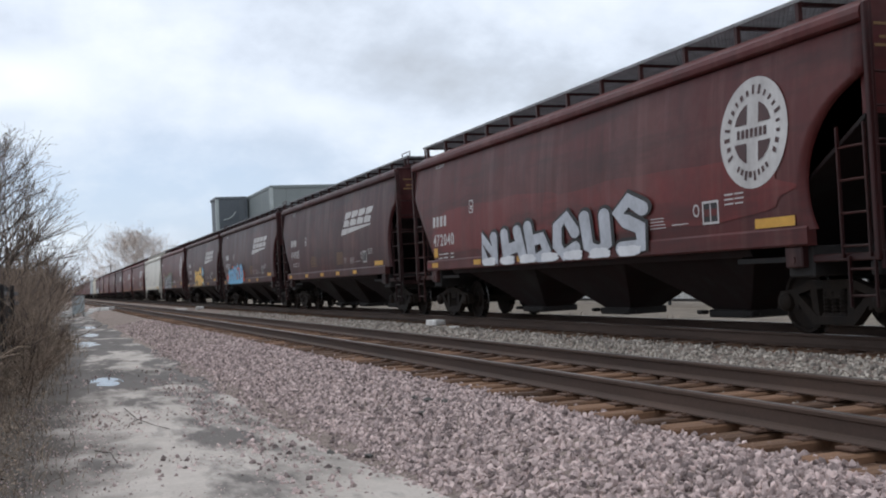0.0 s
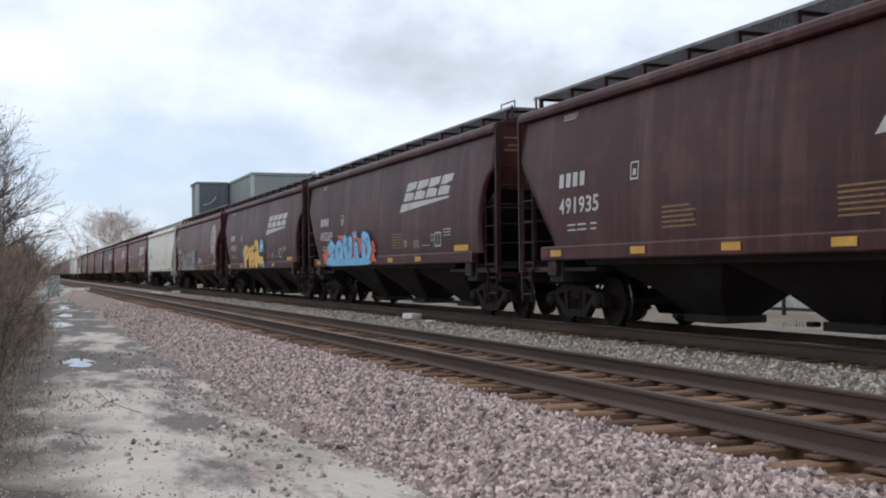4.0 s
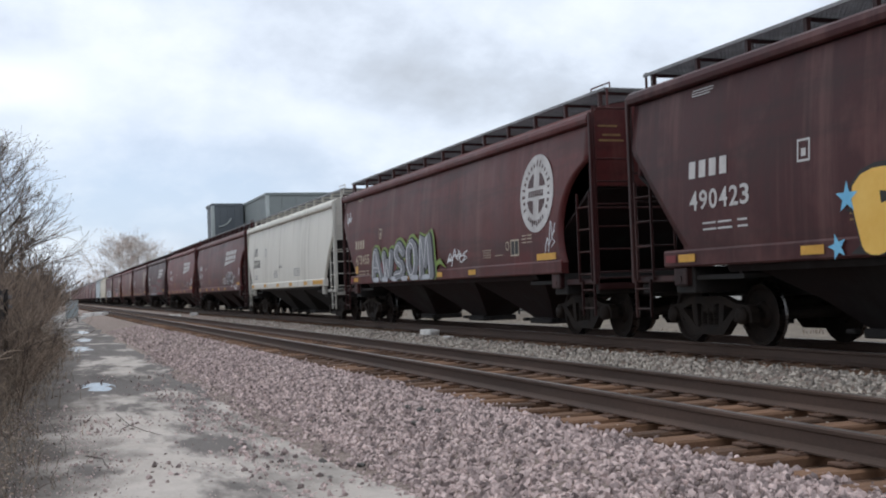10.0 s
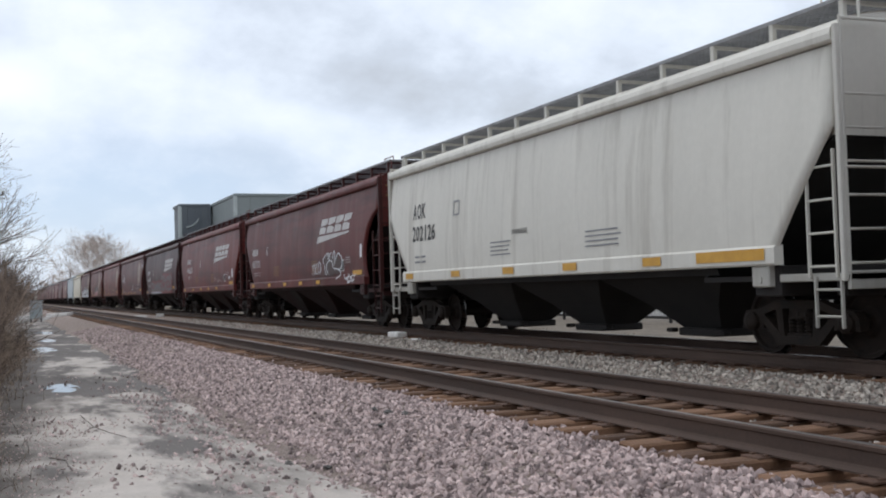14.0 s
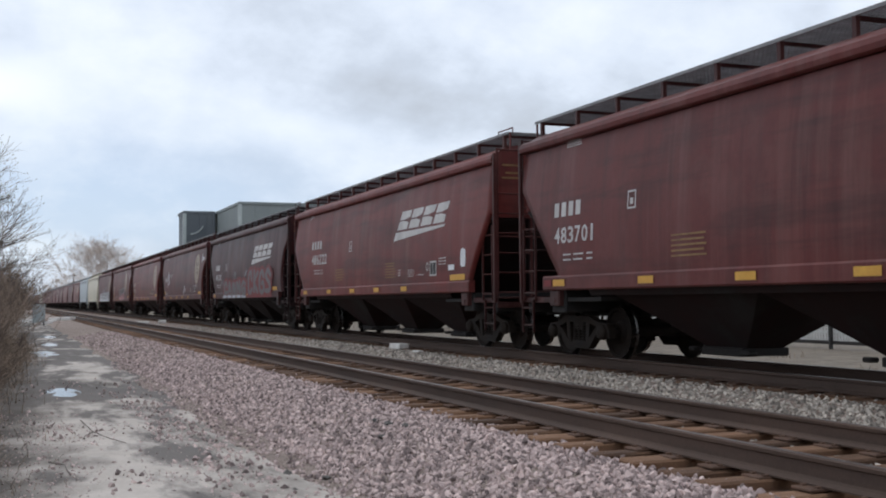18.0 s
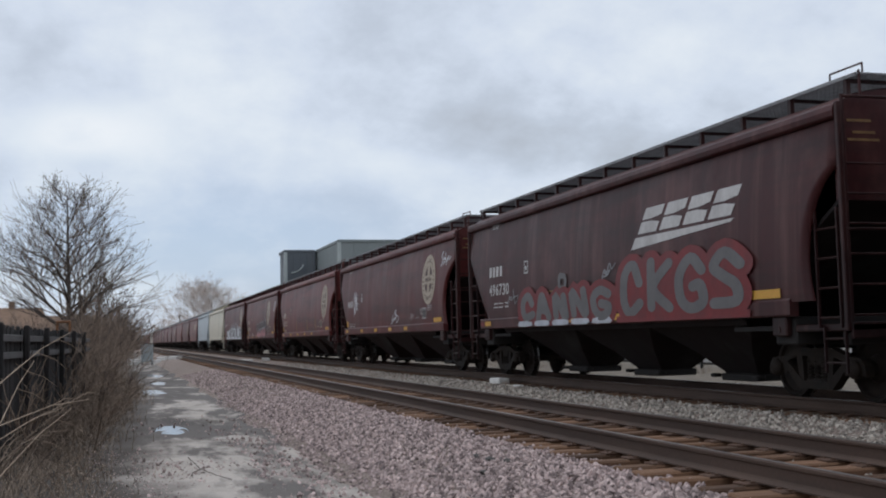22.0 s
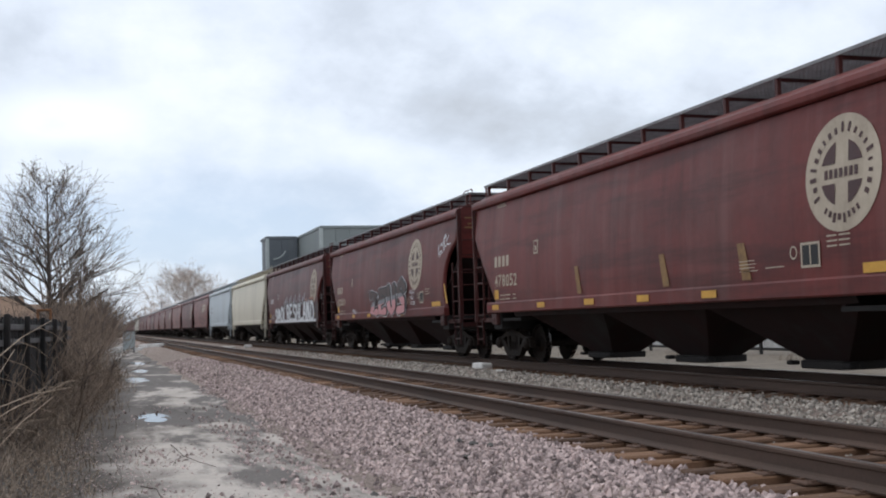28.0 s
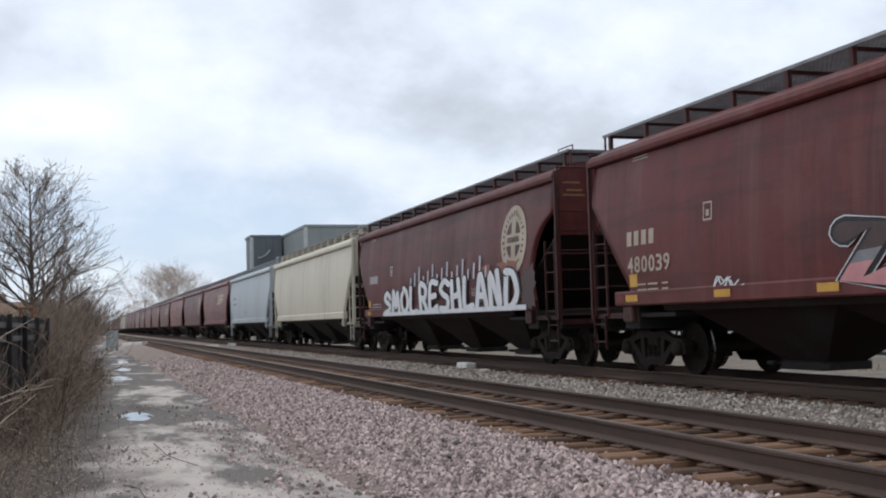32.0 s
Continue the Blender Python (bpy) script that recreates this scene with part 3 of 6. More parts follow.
def wheelset_mesh():
    s = Shape()
    for side in (-1, 1):
        prof = [(0.66, 0.10), (0.66, 0.17), (0.70, 0.20), (0.69, 0.38), (0.672, 0.41), (0.672, 0.485), (0.69, 0.488), (0.705, 0.460), (0.80, 0.450),
                (0.805, 0.40), (0.76, 0.375), (0.745, 0.20), (0.80, 0.16), (0.80, 0.10)]
        slots = [0, 0, 0, 0, 0, 1, 1, 1, 0, 0, 0, 0, 0]
        s.lathe([(side * x, r) for x, r in prof], 28, slots)
    s.lathe([(-1.12, 0.0), (-1.12, 0.07), (-0.8, 0.09), (0.8, 0.09), (1.12, 0.07), (1.12, 0.0)], 10)
    return s.mesh("wheelset", [WHEEL, TREAD])


WHEELSET = wheelset_mesh()


def side_frame_mesh():
    """Cast truck side frame: bowed top member, tension member below, two columns and pedestal jaws."""
    s = Shape()
    a, b = 0.96, 1.10
    s.prism([(-1.12, 0.50), (-1.05, 0.60), (-0.75, 0.63), (-0.42, 0.74), (0.42, 0.74), (0.75, 0.63), (1.05, 0.60), (1.12, 0.50), (0.80, 0.52), (0.40, 0.63), (-0.40, 0.63), (-0.80, 0.52)], 0, a, b)
    s.prism([(-0.80, 0.53), (-0.68, 0.56), (-0.30, 0.27), (0.30, 0.27), (0.68, 0.56), (0.80, 0.53), (0.40, 0.16), (-0.40, 0.16)], 0, a, b)
    for e in (-1, 1):
        s.prism([(e * 0.44, 0.64), (e * 0.30, 0.64), (e * 0.27, 0.27), (e * 0.38, 0.25)], 0, a + 0.01, b - 0.01)
        s.prism([(e * 1.12, 0.52), (e * 1.14, 0.36), (e * 1.07, 0.36), (e * 1.05, 0.52)], 0, a, b)
        s.prism([(e * 0.80, 0.54), (e * 0.74, 0.36), (e * 0.68, 0.36), (e * 0.70, 0.56)], 0, a, b)
    s.box(0.90, 1.08, -0.24, 0.24, 0.25, 0.31, c=0.01)
    return s.mesh("side_frame", TRUCK)


SIDE_FRAME = side_frame_mesh()
SPRING = Shape()
for _k in range(13):
    SPRING.v += [(1.03 + (0.07, 0.048)[_k % 2] * math.cos(math.pi * i / 4), (0.07, 0.048)[_k % 2] * math.sin(math.pi * i / 4), 0.30 + _k * 0.024) for i in range(8)]
SPRING.f = [(k * 8 + i, k * 8 + (i + 1) % 8, k * 8 + 8 + (i + 1) % 8, k * 8 + 8 + i) for k in range(12) for i in range(8)]
SPRING.k = [0] * 96
SPRING = SPRING.mesh("coil_spring", TRUCK)
CAP = Shape().lathe([(0.0, 0.13), (0.07, 0.13), (0.10, 0.10), (0.12, 0.05), (0.12, 0.0)], 14).mesh("bearing_cap", TRUCK)
BOLSTER = Shape().box(-1.08, 1.08, -0.21, 0.21, 0.48, 0.66, c=0.03).box(-0.3, 0.3, -0.25, 0.25, 0.62, 0.76, c=0.03).mesh("truck", TRUCK)
BRAKE = Shape().box(-0.75, 0.75, -0.04, 0.04, -0.05, 0.05, c=0.01).box(0.55, 0.74, -0.10, 0.02, -0.16, 0.16, c=0.02).box(-0.74, -0.55, -0.10, 0.02, -0.16, 0.16, c=0.02).mesh("brake_beam", UNDER)


def add_truck(car, y, full=True):
    truck = part("truck", BOLSTER, None, car, "grimy cast steel two-axle truck", at=(0, y, 0))
    sets = []
    for dy in (-0.92, 0.92):
        sets.append(part("wheelset", WHEELSET, None, truck, "rusty steel wheels with polished treads", at=(0, dy, 0.457)))
    for side in (-1, 1):
        f = part("side_frame", SIDE_FRAME, None, truck)
        f.scale = (side, 1, 1)
        if full:
            for dy in (-0.16, 0.0, 0.16):
                g = part("coil_spring", SPRING, None, truck, at=(0, dy, 0))
                g.scale = (side, 1, 1)
            for dy in (-0.92, 0.92):
                c = part("bearing_cap", CAP, None, truck, at=(side * 1.07, dy, 0.457))
                c.scale = (side, 1, 1)
    if full:
        for dy in (-0.40, 0.40):
            part("brake_beam", BRAKE, None, truck, at=(0, dy, 0.40))
    return sets


def ladder_shape(p, q, z0, z1, step=0.40, r=0.016, stile=0.024, bare=None):
    """A ladder between two stiles that stand at p and q (x, y); no rungs over the height bare, but for one at the top."""
    s = Shape()
    for x, y in (p, q):
        s.box(x - stile, x + stile, y - stile * 0.6, y + stile * 0.6, z0, z1, c=0.006)
    z = z0 + 0.14
    while z < (bare or z1) - 0.04:
        s.tube((*p, z), (*q, z), r, n=6)
        z += step
    if bare:
        s.tube((*p, z1 - 0.03), (*q, z1 - 0.03), r * 1.3, n=6)
    return s


def hopper_car(name, label, L, style, colour, detail=True, lift=0.0):
    car = thing(name, label, "hopper car", "cars of the grain train")
    h = L / 2
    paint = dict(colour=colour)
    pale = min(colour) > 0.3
    # car colour with the end-gap shade put in, for ladders and posts
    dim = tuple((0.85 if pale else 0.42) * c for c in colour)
    # end gear colour: grime, plus the shade low at the car ends
    shade_and_dirt = tuple((0.6 if pale else 0.30) * c + 0.004 for c in colour)
    # capped dark: body shade painted into bays, slope sheets and end posts
    bay_shade = tuple(min(c, 0.16) for c in colour)
    PAINT = PALEPAINT if pale else REDPAINT
    for side in (-1, 1):
        part("side_sheet", side_sheet(L, style, side, lift), PAINT, car, smooth=True, **paint)
        part("top_chord", Shape().prism([(side * x, z + lift) for x, z in ((1.40, 3.815), (1.53, 3.815), (1.57, 3.84), (1.582, 3.91), (1.56, 3.985), (1.49, 4.03), (1.41, 4.03))], 1, -h - 0.06, h + 0.06),
             PAINT, car, **paint)
        # dark strip that paints in the shadow line below the chord
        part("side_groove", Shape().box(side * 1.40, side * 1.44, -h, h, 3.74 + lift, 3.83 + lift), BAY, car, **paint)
        sill = Shape().prism([(side * x, z) for x, z in ((1.50, 1.20), (1.62, 1.20), (1.645, 1.225), (1.645, 1.425), (1.62, 1.455), (1.50, 1.46))], 1, -h + 1.02, h - 1.02)
        part("side_sill", sill, PAINT, car, **paint)
        for e in (-1, 1):
            br = Shape().box(side * 1.30, side * 1.60, e * (h - 1.20), e * (h - 1.55), 0.92, 1.20, c=0.02)
            br.tube((side * 1.61, e * (h - 1.38), 1.02), (side * 1.56, e * (h - 1.38), 1.02), 0.05, n=10)
            part("jacking_bracket", br, PAINT, car, colour=shade_and_dirt)
    roof = Shape()
    prof = [(-1.46 + 2.92 * i / 12, 4.015 + lift + (0.275 - lift) * (1 - (-1 + 2 * i / 12) ** 2) ** 0.55) for i in range(13)]
    bays = 12
    for j in range(bays + 1):
        y = -h + L * j / bays
        roof.v += [(x, y, z) for x, z in prof]
    for j in range(bays):
        for i in range(12):
            roof.f.append((j * 13 + i, j * 13 + i + 1, (j + 1) * 13 + i + 1, (j + 1) * 13 + i))
            roof.k.append(0)
    part("roof", roof, PAINT, car, smooth=True, **paint)
    hatch = Shape().box(-0.28, 0.28, -h + 0.8, h - 0.8, 4.26, 4.34, c=0.03)
    part("roof_hatch", hatch, PAINT, car, **paint)
    for e in (-1, 1):
        out = [(-1.46, 2.72), (1.46, 2.72)] + [(x, z) for x, z in prof[::-1]]
        part("end_panel", Shape().prism(out, 1, e * (h - 0.02), e * (h - 0.10)), PAINT, car, **paint)
        slope = Shape().add([(-1.46, e * (h - 0.06), 2.74), (1.46, e * (h - 0.06), 2.74), (1.46, e * (h - 2.75), 1.12), (-1.46, e * (h - 2.75), 1.12),
                             (-1.46, e * (h - 0.06), 2.68), (1.46, e * (h - 0.06), 2.68), (1.46, e * (h - 2.75), 1.06), (-1.46, e * (h - 2.75), 1.06)],
                            [(0, 1, 2, 3), (7, 6, 5, 4), (0, 4, 5, 1), (3, 2, 6, 7), (0, 3, 7, 4), (1, 5, 6, 2)])
        part("slope_sheet", slope, BAY, car, colour=bay_shade)
        deck = Shape().box(-1.50, 1.50, e * (h + 0.16), e * (h - 1.12), 0.98, 1.08, c=0.015)
        deck.box(-1.50, 1.50, e * (h + 0.16), e * (h + 0.10), 0.88, 1.10, c=0.01)
        part("end_platform", deck, PAINT, car, colour=shade_and_dirt)
        bolster = Shape().box(-1.50, 1.50, e * (h - 1.10), e * (h - 1.62), 0.80, 1.20, c=0.02).box(-1.46, 1.46, e * (h - 1.0), e * (h - 2.8), 1.00, 1.07)
        part("body_bolster", bolster, UNDER, car)
        coup = Shape().box(-0.11, 0.11, e * (h - 0.1), e * (h + 0.62), 0.77, 0.97, c=0.02).box(-0.19, 0.17, e * (h + 0.52), e * (h + 0.86), 0.70, 1.02, c=0.05)
        part("coupler", coup, TRUCK, car)
        for x in (-0.62, 0.62):
            part("end_post", Shape().box(x - 0.05, x + 0.05, e * (h - 0.12), e * (h - 0.02), 1.06, 2.74, c=0.01), BAY, car, colour=bay_shade)
        if detail:
            for side in (-1, 1):
                x = side * 1.53
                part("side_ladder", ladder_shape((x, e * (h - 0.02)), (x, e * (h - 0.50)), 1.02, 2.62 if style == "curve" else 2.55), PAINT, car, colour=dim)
                part("stirrup_step", ladder_shape((x, e * (h + 0.05)), (x, e * (h - 0.40)), 0.42, 1.04, step=0.32), PAINT, car, colour=shade_and_dirt)
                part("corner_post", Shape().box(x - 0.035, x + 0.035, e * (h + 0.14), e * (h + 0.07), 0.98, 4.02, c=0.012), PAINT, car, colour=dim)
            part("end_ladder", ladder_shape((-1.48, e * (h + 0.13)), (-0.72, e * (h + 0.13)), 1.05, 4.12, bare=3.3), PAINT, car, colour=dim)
            rail = Shape()
            for z in (2.32,):
                rail.tube((-1.5, e * (h + 0.14), z), (1.5, e * (h + 0.14), z), 0.018)
            part("end_grab_iron", rail, PAINT, car, colour=dim)
            if not pale:
                for k, z in enumerate((3.52, 3.62, 3.78)):
                    part("end_stencil", Shape().box(-1.30 + 0.08 * (k % 2), -0.80 - 0.06 * k, e * (h - 0.018), e * (h - 0.012), z, z + 0.035), FADED, car)
            # brake rigging and a cross beam low between the platforms
            part("end_sill", Shape().box(-1.44, 1.44, e * (h + 0.02), e * (h - 0.16), 0.80, 0.98, c=0.02), UNDER, car)
            hose = Shape()
            arc = [(0.32, e * (h + 0.20 + 0.05 * k), 0.86 - 0.34 * math.sin(math.pi * k / 9)) for k in range(10)]
            for a, b in zip(arc, arc[1:]):
                hose.tube(a, b, 0.025, n=6, caps=False)
            part("air_hose", hose, UNDER, car, "black rubber brake hose")
    # running boards over the roof, on brackets
    for side in (-1, 1):
        x0, x1, z = side * 0.20, side * 1.20, 4.43 if L < 16.3 else 4.47
        gr = Shape()
        gr.box(x1 - 0.015, x1 + 0.015, -h - 0.1, h + 0.1, z - 0.05, z, c=0.0)
        gr.box(x0 - 0.015, x0 + 0.015, -h - 0.1, h + 0.1, z - 0.05, z, c=0.0)
        n = 14 if detail else 6
        for k in range(1, n):
            x = x0 + (x1 - x0) * k / n
            gr.box(x - 0.004, x + 0.004, -h - 0.1, h + 0.1, z - 0.026, z - 0.002)
        step = 0.10 if detail else 0.5
        y = -h - 0.1
        while y < h + 0.1:
            gr.box(x0, x1, y - 0.016, y + 0.016, z - 0.03, z - 0.004)
            y += step
        part("running_board", gr, GRATE, car, "see-through steel grating")
        if detail:
            post = Shape().box(-0.035, 0.035, -0.04, 0.04, -0.02, 0.40, c=0.006).box(-0.9 if side > 0 else -0.04, 0.04 if side > 0 else 0.9, -0.025, 0.025, 0.32, 0.37).mesh("bracket", PAINT)
            k = 13
            for i in range(k):
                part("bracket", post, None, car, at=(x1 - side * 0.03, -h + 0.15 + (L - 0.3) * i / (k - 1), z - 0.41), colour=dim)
    if detail:
        for e in (-1, 1):
            for side in (-1, 1):
                hoop = Shape().tube((side * 1.16, e * (h + 0.10), 4.08), (side * 1.16, e * (h + 0.10), 4.46), 0.022)
                if e < 0:
                    hoop.tube((side * 1.10, e * (h + 0.10), 4.43), (side * 1.10, e * (h + 0.10), 4.56), 0.014).tube((side * 1.10, e * (h - 0.6), 4.43), (side * 1.10, e * (h - 0.6), 4.56), 0.014)
                    hoop.tube((side * 1.10, e * (h + 0.10), 4.56), (side * 1.10, e * (h - 0.6), 4.56), 0.014)
                part("roof_grab_iron", hoop, PAINT, car, **paint)
    # hopper bays, side by side between the trucks
    span = L - 5.5
    for i in range(3):
        c = -span / 2 + span * (i + 0.5) / 3
        w = span / 6
        rings = [(1.46, w, 1.30), (1.20, w - 0.01, 1.12), (0.70, w - 0.80, 0.66), (0.32, 0.48, 0.26)]
        s = Shape()
        for x, y, z in rings:
            s.v += [(-x, c - y, z), (x, c - y, z), (x, c + y, z), (-x, c + y, z)]
        for j in range(3):
            for q in range(4):
                s.f.append((j * 4 + q, j * 4 + (q + 1) % 4, j * 4 + 4 + (q + 1) % 4, j * 4 + 4 + q))
                s.k.append(0)
        s.f.append((12, 13, 14, 15))
        s.k.append(0)
        bay = part("hopper_bay", s, BAY, car, "dusty discharge hopper, darkened for the shade under the car", colour=bay_shade)
        gate = Shape().box(-0.44, 0.44, c - 0.52, c + 0.52, 0.15, 0.28, c=0.02).box(-0.58, -0.40, c - 0.86, c - 0.62, 0.17, 0.27, c=0.03)
        gate.box(-0.50, -0.36, c + 0.62, c + 0.80, 0.20, 0.27, c=0.02)
        part("outlet_gate", gate, UNDER, bay)
    for e in (-1, 1):
        part("stub_sill", Shape().box(-0.33, 0.33, e * (h + 0.05), e * (h - 2.9), 0.72, 1.04, c=0.02), UNDER, car)
    for side in (-1, 1):
        part("hopper_skirt", Shape().prism([(side * 1.52, 1.24), (side * 1.50, 1.24), (side * 1.43, 1.10), (side * 1.45, 1.10)], 1, -span / 2 - 0.3, span / 2 + 0.3), BAY, car, colour=bay_shade)
    sets = []
    for e in (-1, 1):
        sets += add_truck(car, e * (h - 1.30), detail)
    return car, sets


# ---- painted marks on the sides: u runs from the far end of the car, v is the height over the rail ----


def on_side(L, verts, proud):
    return [(-(half_width(v) + proud), L / 2 - u, v) for u, v in verts]


def mark(car, L, name, polys, mat, label="", proud=0.020):
    """Flat painted shapes: polygons of (u, v); tall ones are cut level by level so that they follow the curved side."""
    s = Shape()
    for p in polys:
        n = len(s.v)
        s.v += on_side(L, p, proud)
        s.f.append(tuple(range(n, n + len(p))))
        s.k.append(0)
    low, high = min(c[2] for c in s.v), max(c[2] for c in s.v)
    if high - low < 0.5:
        return part(name, s, mat, car, label)
    return part(name, curved(s, name, mat, low, high, proud), mat, car, label)


def curved(s, name, mat, low, high, proud):
    me = s.mesh(name, mat)
    bm = bmesh.new()
    bm.from_mesh(me)
    z = low + 0.15
    while z < high:
        bmesh.ops.bisect_plane(bm, geom=bm.verts[:] + bm.edges[:] + bm.faces[:], plane_co=(0, 0, z), plane_no=(0, 0, 1))
        z += 0.15
    for c in bm.verts:
        c.co.x = -(half_width(c.co.z) + proud)
    bm.to_mesh(me)
    bm.free()
    return me


def lines(car, L, name, polys, mat):
    for p in polys:
        mark(car, L, name, [p], mat)


def hoop(car, L, name, outer, inner, mat, proud=0.020):
    """A closed painted outline between two loops of points."""
    s, n = Shape(), len(outer)
    s.v = on_side(L, outer + inner, proud)
    s.f = [(i, (i + 1) % n, n + (i + 1) % n, n + i) for i in range(n)]
    s.k = [0] * n
    return part(name, s, mat, car)


def box_line(car, L, name, u0, u1, v0, v1, w, mat):
    return hoop(car, L, name, rect(u0, u1, v0, v1), rect(u0 + w, u1 - w, v0 + w, v1 - w), mat)


def bars(u0, u1, v0, v1, rows, rng, fill=0.5, words=1):
    """Lines of unreadable small writing."""
    out = []
    for r in range(rows):
        hgt = (v1 - v0) / rows
        v = v1 - hgt * (r + 0.5)
        w = (u1 - u0) / words
        for k in range(words):
            e = u0 + w * k + w * rng.uniform(0.75, 0.94)
            out.append([(u0 + w * k, v - hgt * fill / 2), (e, v - hgt * fill / 2), (e, v + hgt * fill / 2), (u0 + w * k, v + hgt * fill / 2)])
    return out


def rect(u0, u1, v0, v1):
    return [(u0, v0), (u1, v0), (u1, v1), (u0, v1)]


GLYPHS = {}


def glyph(ch, thick):
    """Vertices and faces of one character of the built-in font, in a unit box."""
    key = (ch, thick)
    if key not in GLYPHS:
        cu = bpy.data.curves.new("glyph", "FONT")
        cu.body, cu.size, cu.offset, cu.resolution_u = ch, 1.0, thick, 3
        ob = new("glyph", cu)
        me = bpy.data.meshes.new_from_object(ob.evaluated_get(bpy.context.evaluated_depsgraph_get()))
        v = [(p.co.x, p.co.y) for p in me.vertices]
        f = [tuple(p.vertices) for p in me.polygons]
        bpy.data.objects.remove(ob), bpy.data.curves.remove(cu), bpy.data.meshes.remove(me)
        cu2 = [c for c in v] or [(0, 0)]
        x0, x1 = min(c[0] for c in cu2), max(c[0] for c in cu2)
        y0, y1 = min(c[1] for c in cu2), max(c[1] for c in cu2)
        GLYPHS[key] = (v, f, (x0, x1, y0, y1))
    return GLYPHS[key]


def lettering(car, L, name, text, u0, u1, v0, v1, mat, thick=0.0, label="", proud=0.020, tilt=0.0, ragged=0.0, seed=0, gap=0.12, grow=0.0, lean=0.0, below=None):
    """Characters set in equal cells between u0 and u1; ragged varies their height and turn, grow swells each about its middle."""
    rng = random.Random(seed)
    s = Shape()
    n = len(text)
    cell = (u1 - u0) / n
    for i, ch in enumerate(text):
        lift, turn, tall = (rng.uniform(-1, 1) * ragged * w for w in (0.10, 0.16, 0.22))
        wide = rng.uniform(0.95, 1 + 0.25 * ragged)
        if ch == " ":
            continue
        v, f, _ = glyph(ch, thick)
        x0, x1, y0, y1 = glyph(ch, 0.0)[2]
        w, h = cell * (1 - gap) * wide * (0.30 if ch in "1I" and ragged == 0 else 1), (v1 - v0) * (1 + tall)
        pts, lay = [], proud + 0.0007 * (i % 3)
        cu, cv = u0 + cell * (i + 0.5), (v0 + v1) / 2 + (v1 - v0) * (lift + tall / 2)
        for x, y in v:
            a = ((x - x0) / max(x1 - x0, 0.05) - 0.5) * w * (1 + grow)
            b = ((y - y0) / max(y1 - y0, 0.05) - 0.5) * h * (1 + grow)
            a += b * (lean + turn)
            pu, pv = cu + a, cv + b + (cu - u0) * tilt
            if ragged:
                bend = Vector((pu * 1.5, pv * 2.4, seed))
                pu += 0.26 * ragged * (v1 - v0) * noise.noise(bend)
                pv += 0.34 * ragged * (v1 - v0) * noise.noise(bend + Vector((9, 0, 0)))
            pts.append((pu, max(pv, 1.235)))
        k = len(s.v)
        s.v += on_side(L, pts, lay)
        s.f += [tuple(k + q for q in face) for face in f]
        s.k += [0] * len(f)
    if below is not None:
        me = s.mesh(name, mat)
        bm = bmesh.new()
        bm.from_mesh(me)
        bmesh.ops.bisect_plane(bm, geom=bm.verts[:] + bm.edges[:] + bm.faces[:], plane_co=(0, 0, below), plane_no=(0, 0.10, 1), clear_outer=True)
        bm.to_mesh(me)
        bm.free()
        s = me
    return part(name, s, mat, car, label)


def blob(u0, u1, v0, v1, seed, rough=0.16, n=40):
    """An uneven cloud-like outline that fills a rectangle."""
    rng = random.Random(seed)
    ph = [rng.uniform(0, 6.28) for _ in range(4)]
    out = []
    for i in range(n):
        a = 2 * math.pi * i / n
        r = 1 + rough * (math.sin(3 * a + ph[0]) * 0.5 + math.sin(7 * a + ph[1]) * 0.5 + math.sin(13 * a + ph[2]) * 0.45)
        c, d = math.cos(a), math.sin(a)
        k = (abs(c) ** 4 + abs(d) ** 4) ** -0.25
        out.append(((u0 + u1) / 2 + (u1 - u0) / 2 * c * k * r * 0.95, max(v0, (v0 + v1) / 2 + (v1 - v0) / 2 * d * k * r)))
    return out


